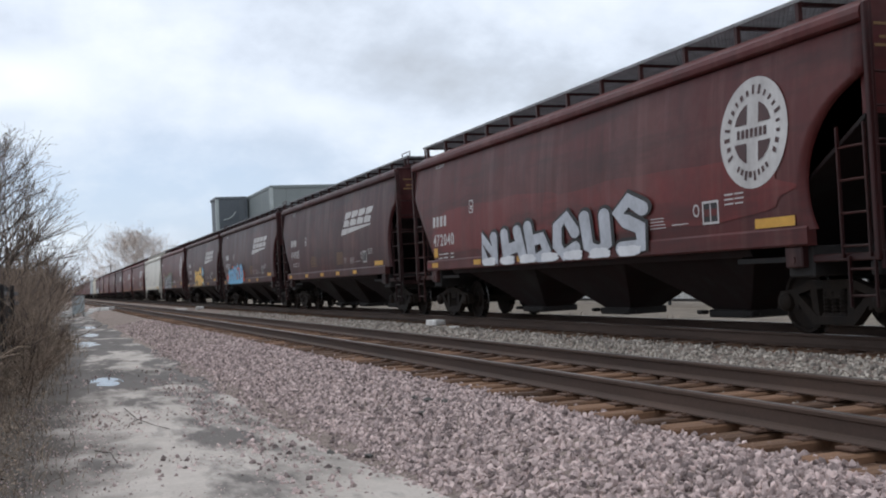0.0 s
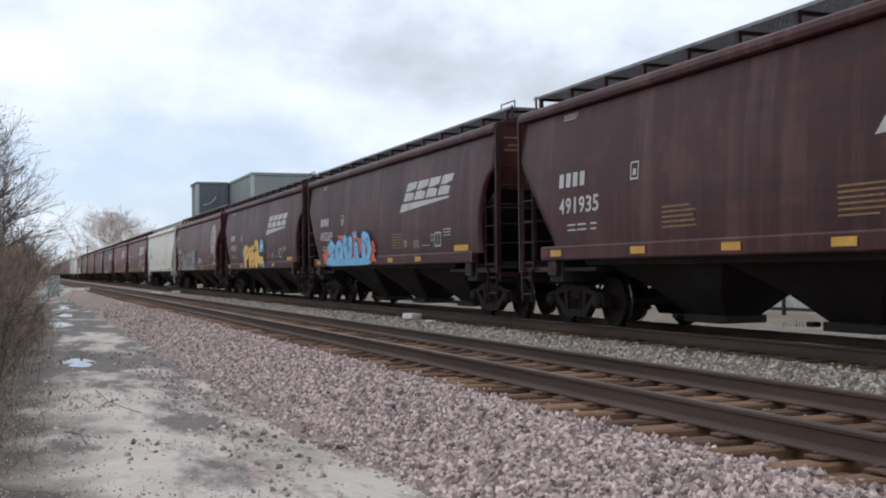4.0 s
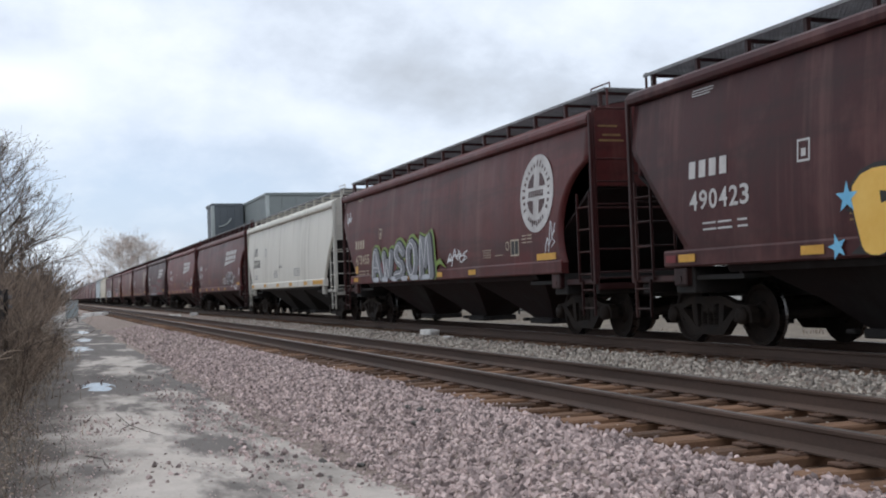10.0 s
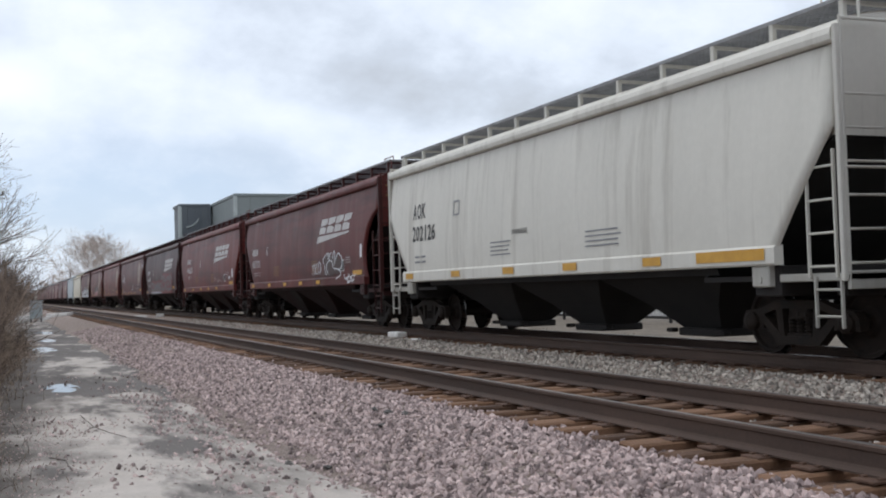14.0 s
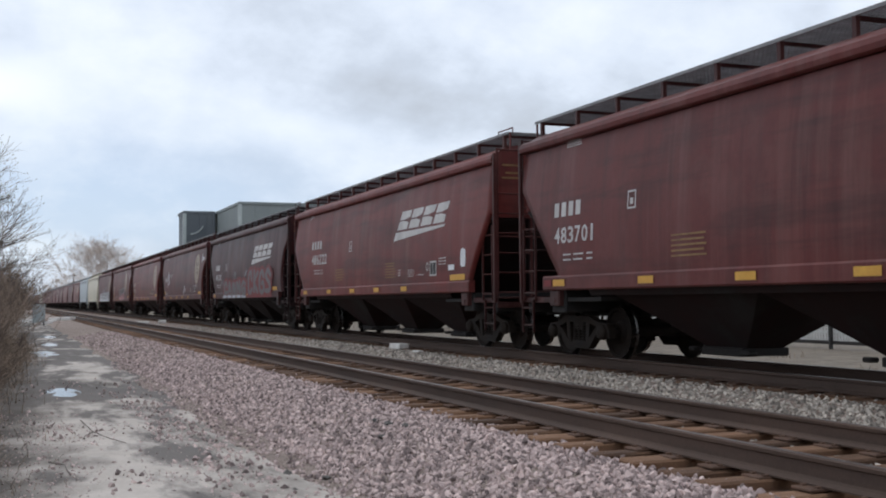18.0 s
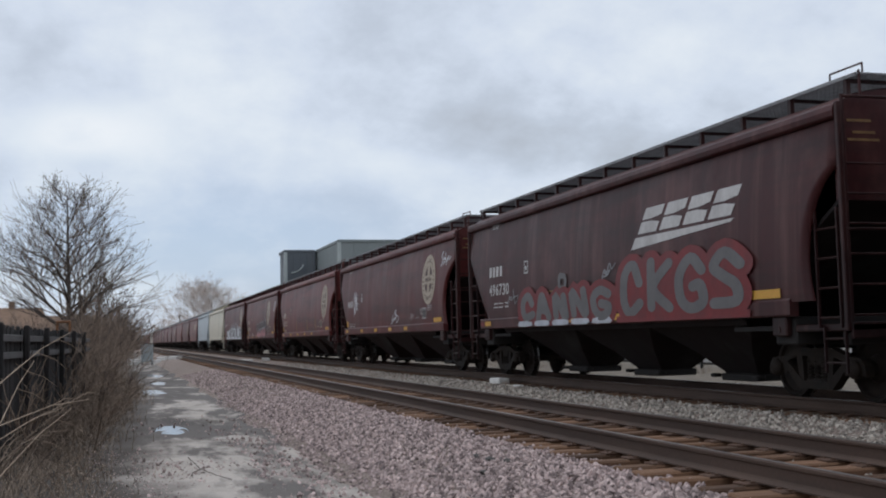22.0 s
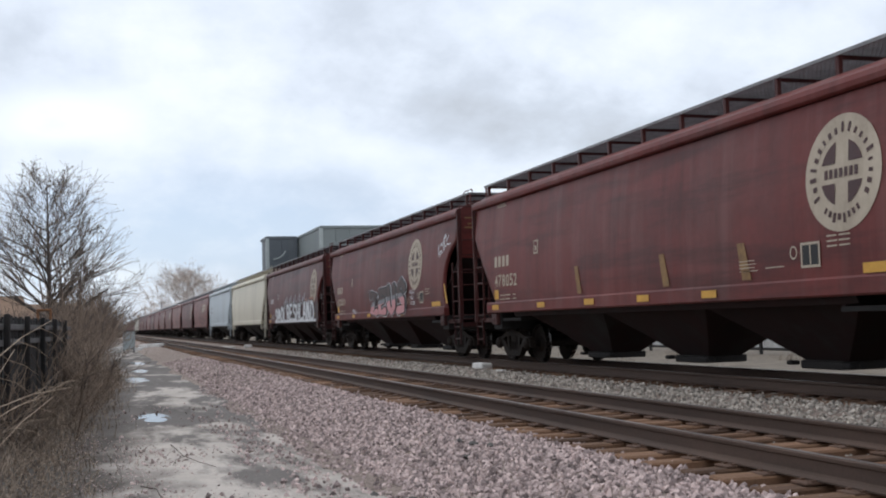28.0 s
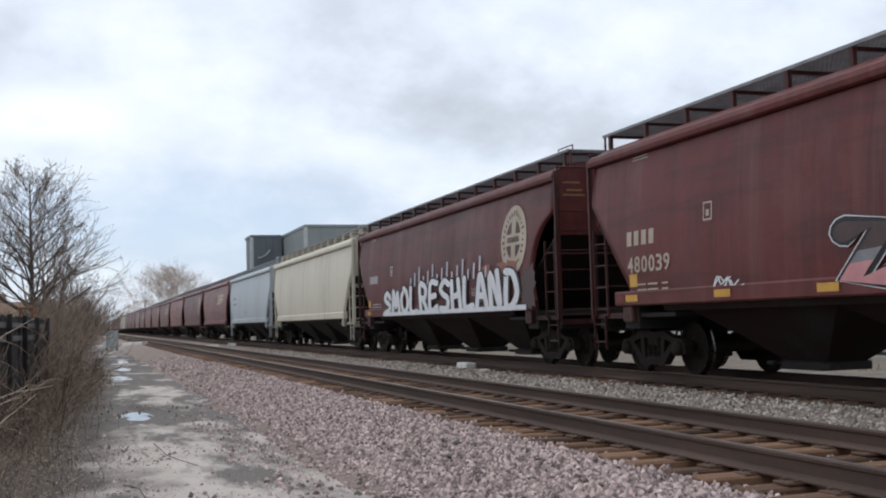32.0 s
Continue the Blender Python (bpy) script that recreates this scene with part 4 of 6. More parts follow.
# strokes of hand-drawn capitals in a unit box, drawn with a fat round pen
PEN = {
    "A": [[(0.0, 0), (0.30, 0.95), (0.55, 0.95), (1.0, 0)], [(0.25, 0.38), (0.80, 0.38)]],
    "B": [[(0.05, 1), (0.15, 0.1), (0.6, 0.0), (0.95, 0.25), (0.75, 0.62), (0.2, 0.55)]],
    "C": [[(0.90, 0.60), (0.62, 1), (0.15, 0.80), (0.05, 0.3), (0.40, 0), (0.95, 0.18)]],
    "D": [[(0.15, 1), (0.05, 0.02), (0.62, 0.02), (0.98, 0.4), (0.70, 0.92), (0.15, 1)]],
    "E": [[(0.95, 0.95), (0.15, 1), (0.05, 0), (0.95, 0.05)], [(0.1, 0.52), (0.75, 0.52)]],
    "G": [[(0.95, 0.8), (0.5, 1), (0.08, 0.7), (0.1, 0.2), (0.5, 0), (0.92, 0.15), (0.92, 0.45), (0.55, 0.45)]],
    "H": [[(0.05, 1), (0.12, 0)], [(0.80, 1), (0.98, 0)], [(0.1, 0.42), (0.88, 0.5)]],
    "I": [[(0.35, 0.78), (0.5, 0)]],
    "K": [[(0.1, 1), (0.08, 0)], [(0.9, 1), (0.2, 0.5), (0.95, 0)]],
    "L": [[(0.1, 1), (0.1, 0.05), (0.98, 0.05)]],
    "M": [[(0.02, 0), (0.15, 1), (0.48, 0.25), (0.80, 1), (1.0, 0)]],
    "N": [[(0.10, 0), (0.02, 1), (0.88, 0.0), (0.72, 1)]],
    "O": [[(0.5, 1), (0.10, 0.75), (0.08, 0.25), (0.5, 0), (0.92, 0.28), (0.88, 0.78), (0.5, 1)]],
    "P": [[(0.14, 0), (0.02, 0.95), (0.70, 1.0), (0.88, 0.55), (0.15, 0.45)]],
    "Q": [[(0.5, 1), (0.08, 0.75), (0.08, 0.25), (0.5, 0), (0.92, 0.28), (0.88, 0.78), (0.5, 1)], [(0.6, 0.25), (1.0, -0.02)]],
    "R": [[(0.1, 0), (0.1, 1), (0.85, 0.85), (0.7, 0.5), (0.2, 0.45)], [(0.45, 0.45), (0.98, 0)]],
    "S": [[(0.95, 0.80), (0.5, 1), (0.08, 0.78), (0.35, 0.55), (0.85, 0.38), (0.80, 0.08), (0.05, 0.02)]],
    "T": [[(0.02, 0.95), (0.98, 1)], [(0.5, 1), (0.5, 0)]],
    "U": [[(0.05, 1), (0.12, 0.2), (0.5, 0), (0.88, 0.15), (0.92, 1)]],
    "V": [[(0.02, 1), (0.5, 0), (0.98, 1)]],
    "W": [[(0.02, 1), (0.25, 0), (0.50, 0.7), (0.72, 0), (1.0, 1)]],
    "Z": [[(0.05, 0.92), (0.92, 1), (0.10, 0.05), (0.98, 0.02)]],
}


def eased(points, n=5):
    """Rounds the corners of a line."""
    p = [points[0]] + list(points) + [points[-1]]
    out = []
    for a, b, c, d in zip(p, p[1:], p[2:], p[3:]):
        for i in range(n):
            t = i / n
            out.append(tuple(0.5 * (2 * b[k] + (c[k] - a[k]) * t + (2 * a[k] - 5 * b[k] + 4 * c[k] - d[k]) * t * t + (3 * b[k] - a[k] - 3 * c[k] + d[k]) * t ** 3) for k in (0, 1)))
    return out + [points[-1]]


def ribbon(points, width):
    """A pen line with round ends as polygons that share their edges."""
    n, sides = len(points), []
    for i, (x, y) in enumerate(points):
        (a, b), (c, d) = points[max(i - 1, 0)], points[min(i + 1, n - 1)]
        l = math.hypot(c - a, d - b) or 1
        nx, ny = -(d - b) / l * width / 2, (c - a) / l * width / 2
        sides.append(((x + nx, y + ny), (x - nx, y - ny)))
    out = [[p[0], p[1], q[1], q[0]] for p, q in zip(sides, sides[1:])]
    for (x, y), (p, q), turn in ((points[0], sides[0], 1), (points[-1], sides[-1], -1)):
        a = math.atan2(p[1] - y, p[0] - x)
        out.append([(x + width / 2 * math.cos(a + turn * math.pi * k / 6), y + width / 2 * math.sin(a + turn * math.pi * k / 6)) for k in range(7)])
    return out


def pen_lines(word, u0, u1, v0, v1, pen, tops=None, lean=0.0, seed=0, loose=0.0, soft=True):
    """Stroke lines of a word; tops gives the height of each letter."""
    rng = random.Random(seed)
    cell, out = (u1 - u0) / len(word), []
    for i, ch in enumerate(word):
        a, b = u0 + cell * i + pen * 0.75, u0 + cell * (i + 1) - pen * 0.75
        top = v0 + (v1 - v0) * (tops[i] if tops else 1.0) - pen / 2
        low = v0 + pen / 2
        for line in PEN[ch]:
            pts = [(a + (b - a) * x + lean * (y - 0.4) * (top - low) + rng.gauss(0, loose), low + (top - low) * y + rng.gauss(0, loose)) for x, y in line]
            out.append(eased(pts) if soft else pts)
    return out


BROAD = 1.7     # the pen is this much wider along the car than up its side


def layer(car, L, name, lines_, width, mat, proud, label="", shift=(0, 0), below=None):
    """One coat of a graffiti piece: a part for each letter, each line a hair over the last."""
    for i, line in enumerate(lines_):
        s = Shape()
        polys = ribbon([((u + shift[0]) / BROAD, v + shift[1]) for u, v in line], width)
        for k, p in enumerate(polys):
            n = len(s.v)
            # the coat thickens along the stroke, so that a line never lies in one plane with its own bend
            steps = (k, k, k + 1, k + 1) if k < len(polys) - 2 else [0 if k == len(polys) - 2 else k - 1] * len(p)
            for (u, v), step in zip(p, steps):
                s.v += on_side(L, [(u * BROAD, max(v, 1.215))], proud + 0.0006 * (i % 4) + 0.00015 * step)
            s.f.append(tuple(range(n, n + len(p))))
            s.k.append(0)
        me = s.mesh(name, mat)
        bm = bmesh.new()
        bm.from_mesh(me)
        bmesh.ops.remove_doubles(bm, verts=bm.verts[:], dist=0.0004)
        if below is not None:
            bmesh.ops.bisect_plane(bm, geom=bm.verts[:] + bm.edges[:] + bm.faces[:], plane_co=(0, 0, below), plane_no=(0, 0.06, 1), clear_outer=True)
        bm.to_mesh(me)
        bm.free()
        part(name, me, mat, car, label)


def tag(car, L, u0, u1, v0, v1, seed, width=0.035, n=6, mat=None, proud=0.022, label=""):
    """A quick illegible signature: a few bent strokes that cross one another."""
    rng = random.Random(seed)
    out, w = [], (u1 - u0) / n
    for i in range(n):
        x = u0 + w * (i * 0.8 + 0.9) + rng.gauss(0, 0.2 * w)
        k = rng.randrange(3)
        y0, y1 = v0 + (v1 - v0) * rng.uniform(-0.1, 0.5), v0 + (v1 - v0) * rng.uniform(0.5, 1.1)
        if k == 0:
            pts = [(x - w * 1.1, y0), (x - w * 0.3, y1), (x + w * 0.2, (y0 + y1) / 2), (x + w * 1.1, y1 * 0.9 + y0 * 0.1)]
        elif k == 1:
            pts = [(x + w * 0.6, y1), (x - w * 0.4, (y0 + 2 * y1) / 3), (x + w * 0.5, (2 * y0 + y1) / 3), (x - w * 0.6, y0)]
        else:
            pts = [(x - w * 0.8, y1), (x - w * 0.2, y0), (x + w * 0.9, (y0 + y1) / 2), (x - w * 0.5, y1 - 0.1 * y0)]
        out.append(eased(pts))
    return layer(car, L, "graffiti_tag", out, width * 0.55, mat or WHITESPRAY, proud, label)


def slanted_logo(car, L, u, v, mat):
    """The railway's logo as plain shapes: four leaning blocks, each cut by a thin level line, over a long wedge."""
    polys = []
    low, tall, lean = v + 0.25, 0.45, 0.30
    for i in range(4):
        a, bw = u + 0.26 + i * 0.83, 0.71

        def q(x, y):
            return (a + x * bw + y * lean, low + y * tall)
        polys += [[q(0, 0), q(1, 0), q(1, 0.36), q(0.5, 0.46), q(0, 0.46)], [q(0, 0.54), q(0.5, 0.54), q(1, 0.64), q(1, 1), q(0, 1)]]
    polys.append([(u, v - 0.02), (u + 0.16, v + 0.19), (u + 3.55, v + 0.20), (u + 3.45, v + 0.15)])
    return mark(car, L, "logo", polys, mat, "pale leaning blocks of a logo over a long wedge")


def round_logo(car, L, u, v, r, mat, dark):
    """The older logo as plain shapes: a disc with a cross in a ring and dashes round its rim."""
    ring = [(u + r * math.cos(2 * math.pi * i / 48), v + r * math.sin(2 * math.pi * i / 48)) for i in range(48)]
    logo = mark(car, L, "logo", [ring], mat, "round pale logo with a cross in a ring")
    polys = []
    ri = r * 0.56
    for qx in (-1, 1):
        for qy in (-1, 1):
            k, g = r * 0.17, r * 0.17
            pts = [(u + qx * g, v + qy * k)]
            a0, a1 = math.asin(k / ri), math.acos(g / ri)
            pts += [(u + qx * ri * math.cos(a0 + (a1 - a0) * i / 6), v + qy * ri * math.sin(a0 + (a1 - a0) * i / 6)) for i in range(7)]
            mark(car, L, "logo_quarter", [pts], dark, proud=0.026)
    rng = random.Random(5)
    for i in range(27):
        a = math.pi * (1.17 - 1.34 * i / 18) if i < 19 else math.pi * (1.31 + 0.38 * (i - 19) / 7)
        c, d = math.cos(a), math.sin(a)
        r0, r1, w = r * 0.69, r * rng.choice((0.80, 0.80, 0.86)), r * rng.uniform(0.026, 0.046)
        polys.append([(u + c * r0 - d * w, v + d * r0 + c * w), (u + c * r0 + d * w, v + d * r0 - c * w), (u + c * r1 + d * w, v + d * r1 - c * w), (u + c * r1 - d * w, v + d * r1 + c * w)])
    for i in range(7):
        a = u - r * 0.46 + r * 0.92 * i / 7
        polys.append(rect(a, a + r * 0.09, v - r * 0.08, v + r * 0.08))
    tagged(mark(car, L, "logo_rim_lettering", polys, dark, proud=0.026), kind="stuff")
    return logo


def stencils(car, L, rng, mat, kind, number, num_u=1.75, num_v=2.16, size=0.27, width=1.5, shift=0.0, plate=2.5):
    """Reporting marks as bars, the number, data lines, boxes and reflectors."""
    u = num_u
    for i in range(4):
        a = u + i * 0.27 * (width / 1.55)
        mark(car, L, "reporting_mark", [rect(a, a + 0.17, num_v + 0.33, num_v + 0.58)], mat)
    if number:
        lettering(car, L, "car_number", number, u, u + width, num_v - size / 2, num_v + size / 2, mat, 0.018, gap=0.22)
    lines(car, L, "load_data", bars(u + 0.35, u + 1.1, num_v - 0.48, num_v - 0.30, 2, rng, 0.30, 2), mat)
    lines(car, L, "load_data", bars(u + 1.2, u + 1.45, num_v - 0.48, num_v - 0.30, 2, rng, 0.30, 1), mat)
    p = num_u + plate
    box_line(car, L, "plate_box", p, p + 0.25, 2.45, 2.74, 0.028, mat)
    mark(car, L, "plate_letter", [rect(p + 0.08, p + 0.17, 2.52, 2.62)], mat)
    r = L - 3.15 - shift
    box_line(car, L, "label_frame", r - 0.21, r + 0.21, 1.60, 1.94, 0.035, mat)
    mark(car, L, "label_panel", [rect(r - 0.175, r + 0.175, 1.635, 1.905)], BLACKPAINT, proud=0.017)
    mark(car, L, "label_line", [rect(r - 0.01, r + 0.015, 1.64, 1.90)], mat, proud=0.022)
    loop = [(math.cos(i * 0.3927), math.sin(i * 0.3927)) for i in range(16)]
    hoop(car, L, "round_stencil", [(r - 0.37 + 0.085 * c, 1.82 + 0.095 * d) for c, d in loop], [(r - 0.37 + 0.06 * c, 1.82 + 0.07 * d) for c, d in loop], mat)
    lines(car, L, "capacity_data", bars(r + 0.36, r + 0.86, 1.82, 2.02, 3, rng, 0.30, 2), mat)
    lines(car, L, "data_line", bars(r - 1.72, r - 1.2, 1.60, 1.80, 4, rng, 0.26), mat)
    mark(car, L, "data_line", [rect(r - 1.05, r - 0.6, 1.64, 1.655)], mat)
    if kind == "swoosh":
        lines(car, L, "warning_line", bars(r - 3.45, r - 2.55, 1.60, 2.02, 6, rng, 0.36), FADED)
        lines(car, L, "data_line", bars(r - 2.45, r - 2.2, 1.63, 1.82, 3, rng, 0.30), mat)
        lines(car, L, "warning_line", bars(5.2, 6.2, 1.62, 2.0, 5, rng, 0.36), FADED)
        lines(car, L, "top_stencil", bars(1.75, 2.35, 3.70, 3.82, 3, rng, 0.36), mat)
    else:
        lines(car, L, "top_stencil", bars(1.6, 2.3, 3.70, 3.80, 2, rng, 0.36), mat)
    for k, u in enumerate((1.45, 4.3, 6.75, 8.97, 11.16)):
        if u < L - 3.5:
            mark(car, L, "reflector", [rect(u, u + 0.44, 1.27, 1.385)], YELLOW, "yellow reflector strip", proud=0.045)
    mark(car, L, "reflector", [rect(L - 2.1 - shift, L - 1.25 - shift, 1.47, 1.60)], YELLOW, "yellow reflector strip")
    if kind == "round":
        mark(car, L, "reflector", [rect(1.58, 1.86, 1.52, 1.74)], YELLOW, "square yellow reflector")
    mark(car, L, "reflector", [rect(1.10, 1.38, 1.27, 1.38)], REDSPRAY, "faded red reflector strip", proud=0.045)


MAROON = (0.062, 0.0138, 0.0146)
OXIDE = (0.165, 0.062, 0.055)
ROSE = (0.142, 0.033, 0.029)
TRAIN = []     # car, its wheelsets, its middle along the track


def red_car(ends, colour, logo, number, style="curve", label="", mat=None, detail=True, logo_mat=None, seed=0, logo_u=2.1, lift=0.0, **given):
    L = ends[0] - ends[1]
    kind = "faded oxide-red" if colour is not MAROON else "dark maroon"
    car, sets = hopper_car("hopper_car", label or kind + " covered grain hopper car on the far track", L, style, colour, detail, lift)
    rng = random.Random(seed)
    mat = mat or WHITEPAINT
    if logo == "swoosh":
        slanted_logo(car, L, L - 6.0, 2.55, logo_mat or mat)
    elif logo == "round":
        round_logo(car, L, L - logo_u, 2.78, 0.76, logo_mat or mat, DARKRED)
    if detail:
        stencils(car, L, rng, mat, logo, number, **given)
    TRAIN.append((car, sets, (ends[0] + ends[1]) / 2))
    return car, L


DARKRED = material("dark_red_paint", (0.045, 0.018, 0.018), (0.085, 0.034, 0.032), rough=0.5, scale=3.0, bump=0.0)

# the car ahead, of which only the coupled end comes near the view
red_car((9.0, -7.9), MAROON, None, "", detail=True, seed=1)

car, L = red_car((27.4, 10.5), (0.1103, 0.0227, 0.0215), "round", "472040", label="maroon grain hopper car with silver graffiti and a white round logo", num_u=1.55, num_v=1.93, seed=2)
for k, (u0, u1, v0, v1) in enumerate([(1.3, 9.5, 1.6, 2.62), (7.5, 15.6, 1.6, 2.5)]):
    patch = mark(car, L, "repainted_patch", [blob(u0, u1, v0, v1, 250 + k, 0.07, 60)], REDPAINT, "brighter red repainted patch", proud=0.0155 + 0.001 * k)
    patch.color = (0.175, 0.026, 0.024, 1)
piece = pen_lines("NHBCUS", 4.75, 12.1, 1.22, 2.06, 0.22, tops=(0.88, 0.92, 0.96, 1.1, 1.0, 1.22), lean=-0.12, seed=4, loose=0.025, soft=False)
layer(car, L, "graffiti_outline", piece, 0.32, BLACKPAINT, 0.0475, "black outline of silver graffiti", shift=(0.03, 0.02))
layer(car, L, "graffiti_fill", piece, 0.235, SILVER, 0.051, "silver spray-painted graffiti letters")
for i in range(7):
    mark(car, L, "graffiti_shine", [blob(4.85 + i * 1.02, 5.65 + i * 1.02, 1.225, 1.40, 170 + i, 0.12, 24)], WHITESPRAY, proud=0.056)

red_car((44.75, 29.08), MAROON, "swoosh", "491935", seed=3, lift=0.07)

car, L = red_car((61.97, 46.1), MAROON, "swoosh", "495269", label="dark maroon grain hopper car with sky-blue graffiti", seed=4, lift=0.07)
A = dict(u0=2.95, u1=7.45, v0=1.36, v1=1.92)
for u0, u1, v1, k in ((2.3, 3.6, 1.75, 4), (4.2, 6.9, 2.12, 5), (6.7, 7.95, 1.80, 6)):
    mark(car, L, "graffiti_back", [blob(u0, u1, 1.30, v1, 80 + k, 0.30, 64)], ORANGESPRAY, "orange-red spray behind the letters", proud=0.042 + 0.001 * k)
piece = pen_lines("SQUID", 2.75, 7.55, 1.28, 2.06, 0.21, tops=(0.92, 0.95, 1.02, 0.95, 1.12), lean=-0.08, seed=9, loose=0.025, soft=False)
layer(car, L, "graffiti_outline", piece, 0.33, NAVYSPRAY, 0.049, shift=(0.02, 0.01))
layer(car, L, "graffiti_fill", piece, 0.24, BLUESPRAY, 0.053, "sky-blue spray-painted letters")
layer(car, L, "graffiti_shine", piece, 0.016, WHITESPRAY, 0.056, shift=(0.10, 0.03))
mark(car, L, "graffiti_base", [blob(2.6, 7.6, 1.215, 1.42, 33, 0.06)], BLUESPRAY, proud=0.0585)
mark(car, L, "graffiti_crown", [[(5.72, 2.02), (5.70, 2.22), (5.80, 2.12), (5.90, 2.26), (6.0, 2.12), (6.10, 2.22), (6.08, 2.02)]], BLUESPRAY, "small sky-blue crown", proud=0.054)
rng = random.Random(91)
for i in range(16):
    a, b = rng.uniform(2.9, 7.3), rng.uniform(1.5, 1.95)
    mark(car, L, "graffiti_speck", [blob(a, a + rng.uniform(0.08, 0.2), b, b + rng.uniform(0.06, 0.14), 190 + i, 0.15, 12)], VIOLETSPRAY, proud=0.057)

car, L = red_car((78.8, 63.04), MAROON, "swoosh", "490423", label="dark maroon grain hopper car with golden yellow graffiti", seed=5, lift=0.07)
mark(car, L, "graffiti_back", [blob(5.3, 9.7, 1.24, 2.1, 8, 0.22, 60)], BLACKPAINT, proud=0.046)
piece = pen_lines("PHG", 5.35, 8.55, 1.215, 2.32, 0.27, tops=(0.88, 0.86, 1.08), lean=-0.10, seed=12, loose=0.015)
layer(car, L, "graffiti_outline", piece, 0.36, BLACKPAINT, 0.0475, shift=(0.04, 0.02))
layer(car, L, "graffiti_fill", piece, 0.275, YELLOWSPRAY, 0.0505, "golden yellow spray-painted letters")
mark(car, L, "graffiti_foot", [[(8.15, 1.45), (8.15, 1.98), (8.55, 1.98), (8.6, 1.72), (9.45, 1.66), (9.5, 1.42), (8.75, 1.30), (8.6, 1.45)]], YELLOWSPRAY, proud=0.0525)
mark(car, L, "graffiti_band", [[(7.35, 1.95), (7.55, 2.02), (7.75, 2.02), (7.95, 2.20), (8.08, 2.18), (7.95, 1.98), (7.75, 1.90), (7.5, 1.86)]], BLACKPAINT, proud=0.054)
for k in range(4):
    mark(car, L, "graffiti_stripe", [rect(7.75, 8.1, 1.50 + 0.06 * k, 1.525 + 0.06 * k)], SILVER, proud=0.0545)
mark(car, L, "graffiti_cloud", [blob(8.75, 9.5, 1.85, 2.35, 41, 0.22)], BLUESPRAY, "sky-blue sprayed cloud", proud=0.054)
mark(car, L, "graffiti_cloud", [blob(8.95, 9.25, 2.0, 2.2, 42, 0.15, 16)], WHITESPRAY, proud=0.057)
for k, (a, b, r) in enumerate([(6.05, 1.98, 0.13), (6.2, 1.52, 0.12), (6.95, 1.92, 0.13), (7.3, 1.5, 0.11), (8.0, 2.02, 0.12), (8.35, 1.45, 0.12)]):
    mark(car, L, "graffiti_star", [[(a + r * (1 if i % 2 == 0 else 0.45) * math.sin(i * math.pi / 5 + k), b + r * (1 if i % 2 == 0 else 0.45) * math.cos(i * math.pi / 5 + k)) for i in range(10)]], BLACKPAINT, "black star", proud=0.054)
stars = []
for k, (a, b, r) in enumerate([(5.2, 1.92, 0.20), (5.0, 1.34, 0.17), (9.6, 1.36, 0.22), (9.05, 1.40, 0.15)]):
    stars.append([(a + r * (1 if i % 2 == 0 else 0.4) * math.sin(i * math.pi / 5 + k), b + r * (1 if i % 2 == 0 else 0.4) * math.cos(i * math.pi / 5 + k)) for i in range(10)])
for star in stars:
    mark(car, L, "graffiti_star", [star], BLUESPRAY, "sky-blue star", proud=0.055)

car, L = red_car((97.25, 80.36), (0.1155, 0.0244, 0.0232), "round", "473455", label="maroon grain hopper car with silver and lime green graffiti", mat=CREAMPAINT, logo_mat=WHITEPAINT, num_u=1.6, num_v=1.92, seed=6)
piece = pen_lines("AWSOM", 3.45, 8.8, 1.24, 2.32, 0.22, tops=(0.84, 0.80, 0.96, 1.0, 1.12), lean=-0.06, seed=3, loose=0.02)
layer(car, L, "graffiti_back", piece, 0.39, GREENSPRAY, 0.044, "lime green spray behind the letters", shift=(0.06, 0.03))
layer(car, L, "graffiti_outline", piece, 0.32, BLACKPAINT, 0.0475, shift=(0.03, 0.0))
layer(car, L, "graffiti_edge", piece, 0.215, SILVER, 0.051, shift=(-0.015, 0.0))
layer(car, L, "graffiti_fill", piece, 0.185, LEADSPRAY, 0.0545, "grey spray-painted letters", shift=(0.012, 0.0))
layer(car, L, "graffiti_shine", piece, 0.020, WHITESPRAY, 0.0565, shift=(-0.11, 0.02))
for i in range(6):
    mark(car, L, "graffiti_shine", [blob(3.55 + 0.88 * i, 4.15 + 0.88 * i, 1.225, 1.36, 150 + i, 0.12, 20)], SILVER, proud=0.0585)
mark(car, L, "graffiti_arrow", [[(8.9, 1.62), (9.3, 1.72), (9.75, 1.46), (9.3, 1.58), (9.0, 1.52)]], GREENSPRAY, "lime green flourish", proud=0.044)
for i in range(4):
    mark(car, L, "graffiti_glow", [blob(4.3 + 1.1 * i, 4.75 + 1.1 * i, 1.45, 1.8, 140 + i, 0.2, 20)], REDSPRAY, "dull red glow between the letters", proud=0.0505)
tag(car, L, 9.7, 11.2, 1.48, 1.88, 6, 0.05, 6)
tag(car, L, 0.5, 1.0, 3.1, 3.45, 7, 0.04, 4)
tag(car, L, 15.2, 15.6, 1.6, 2.15, 8, 0.03, 3)

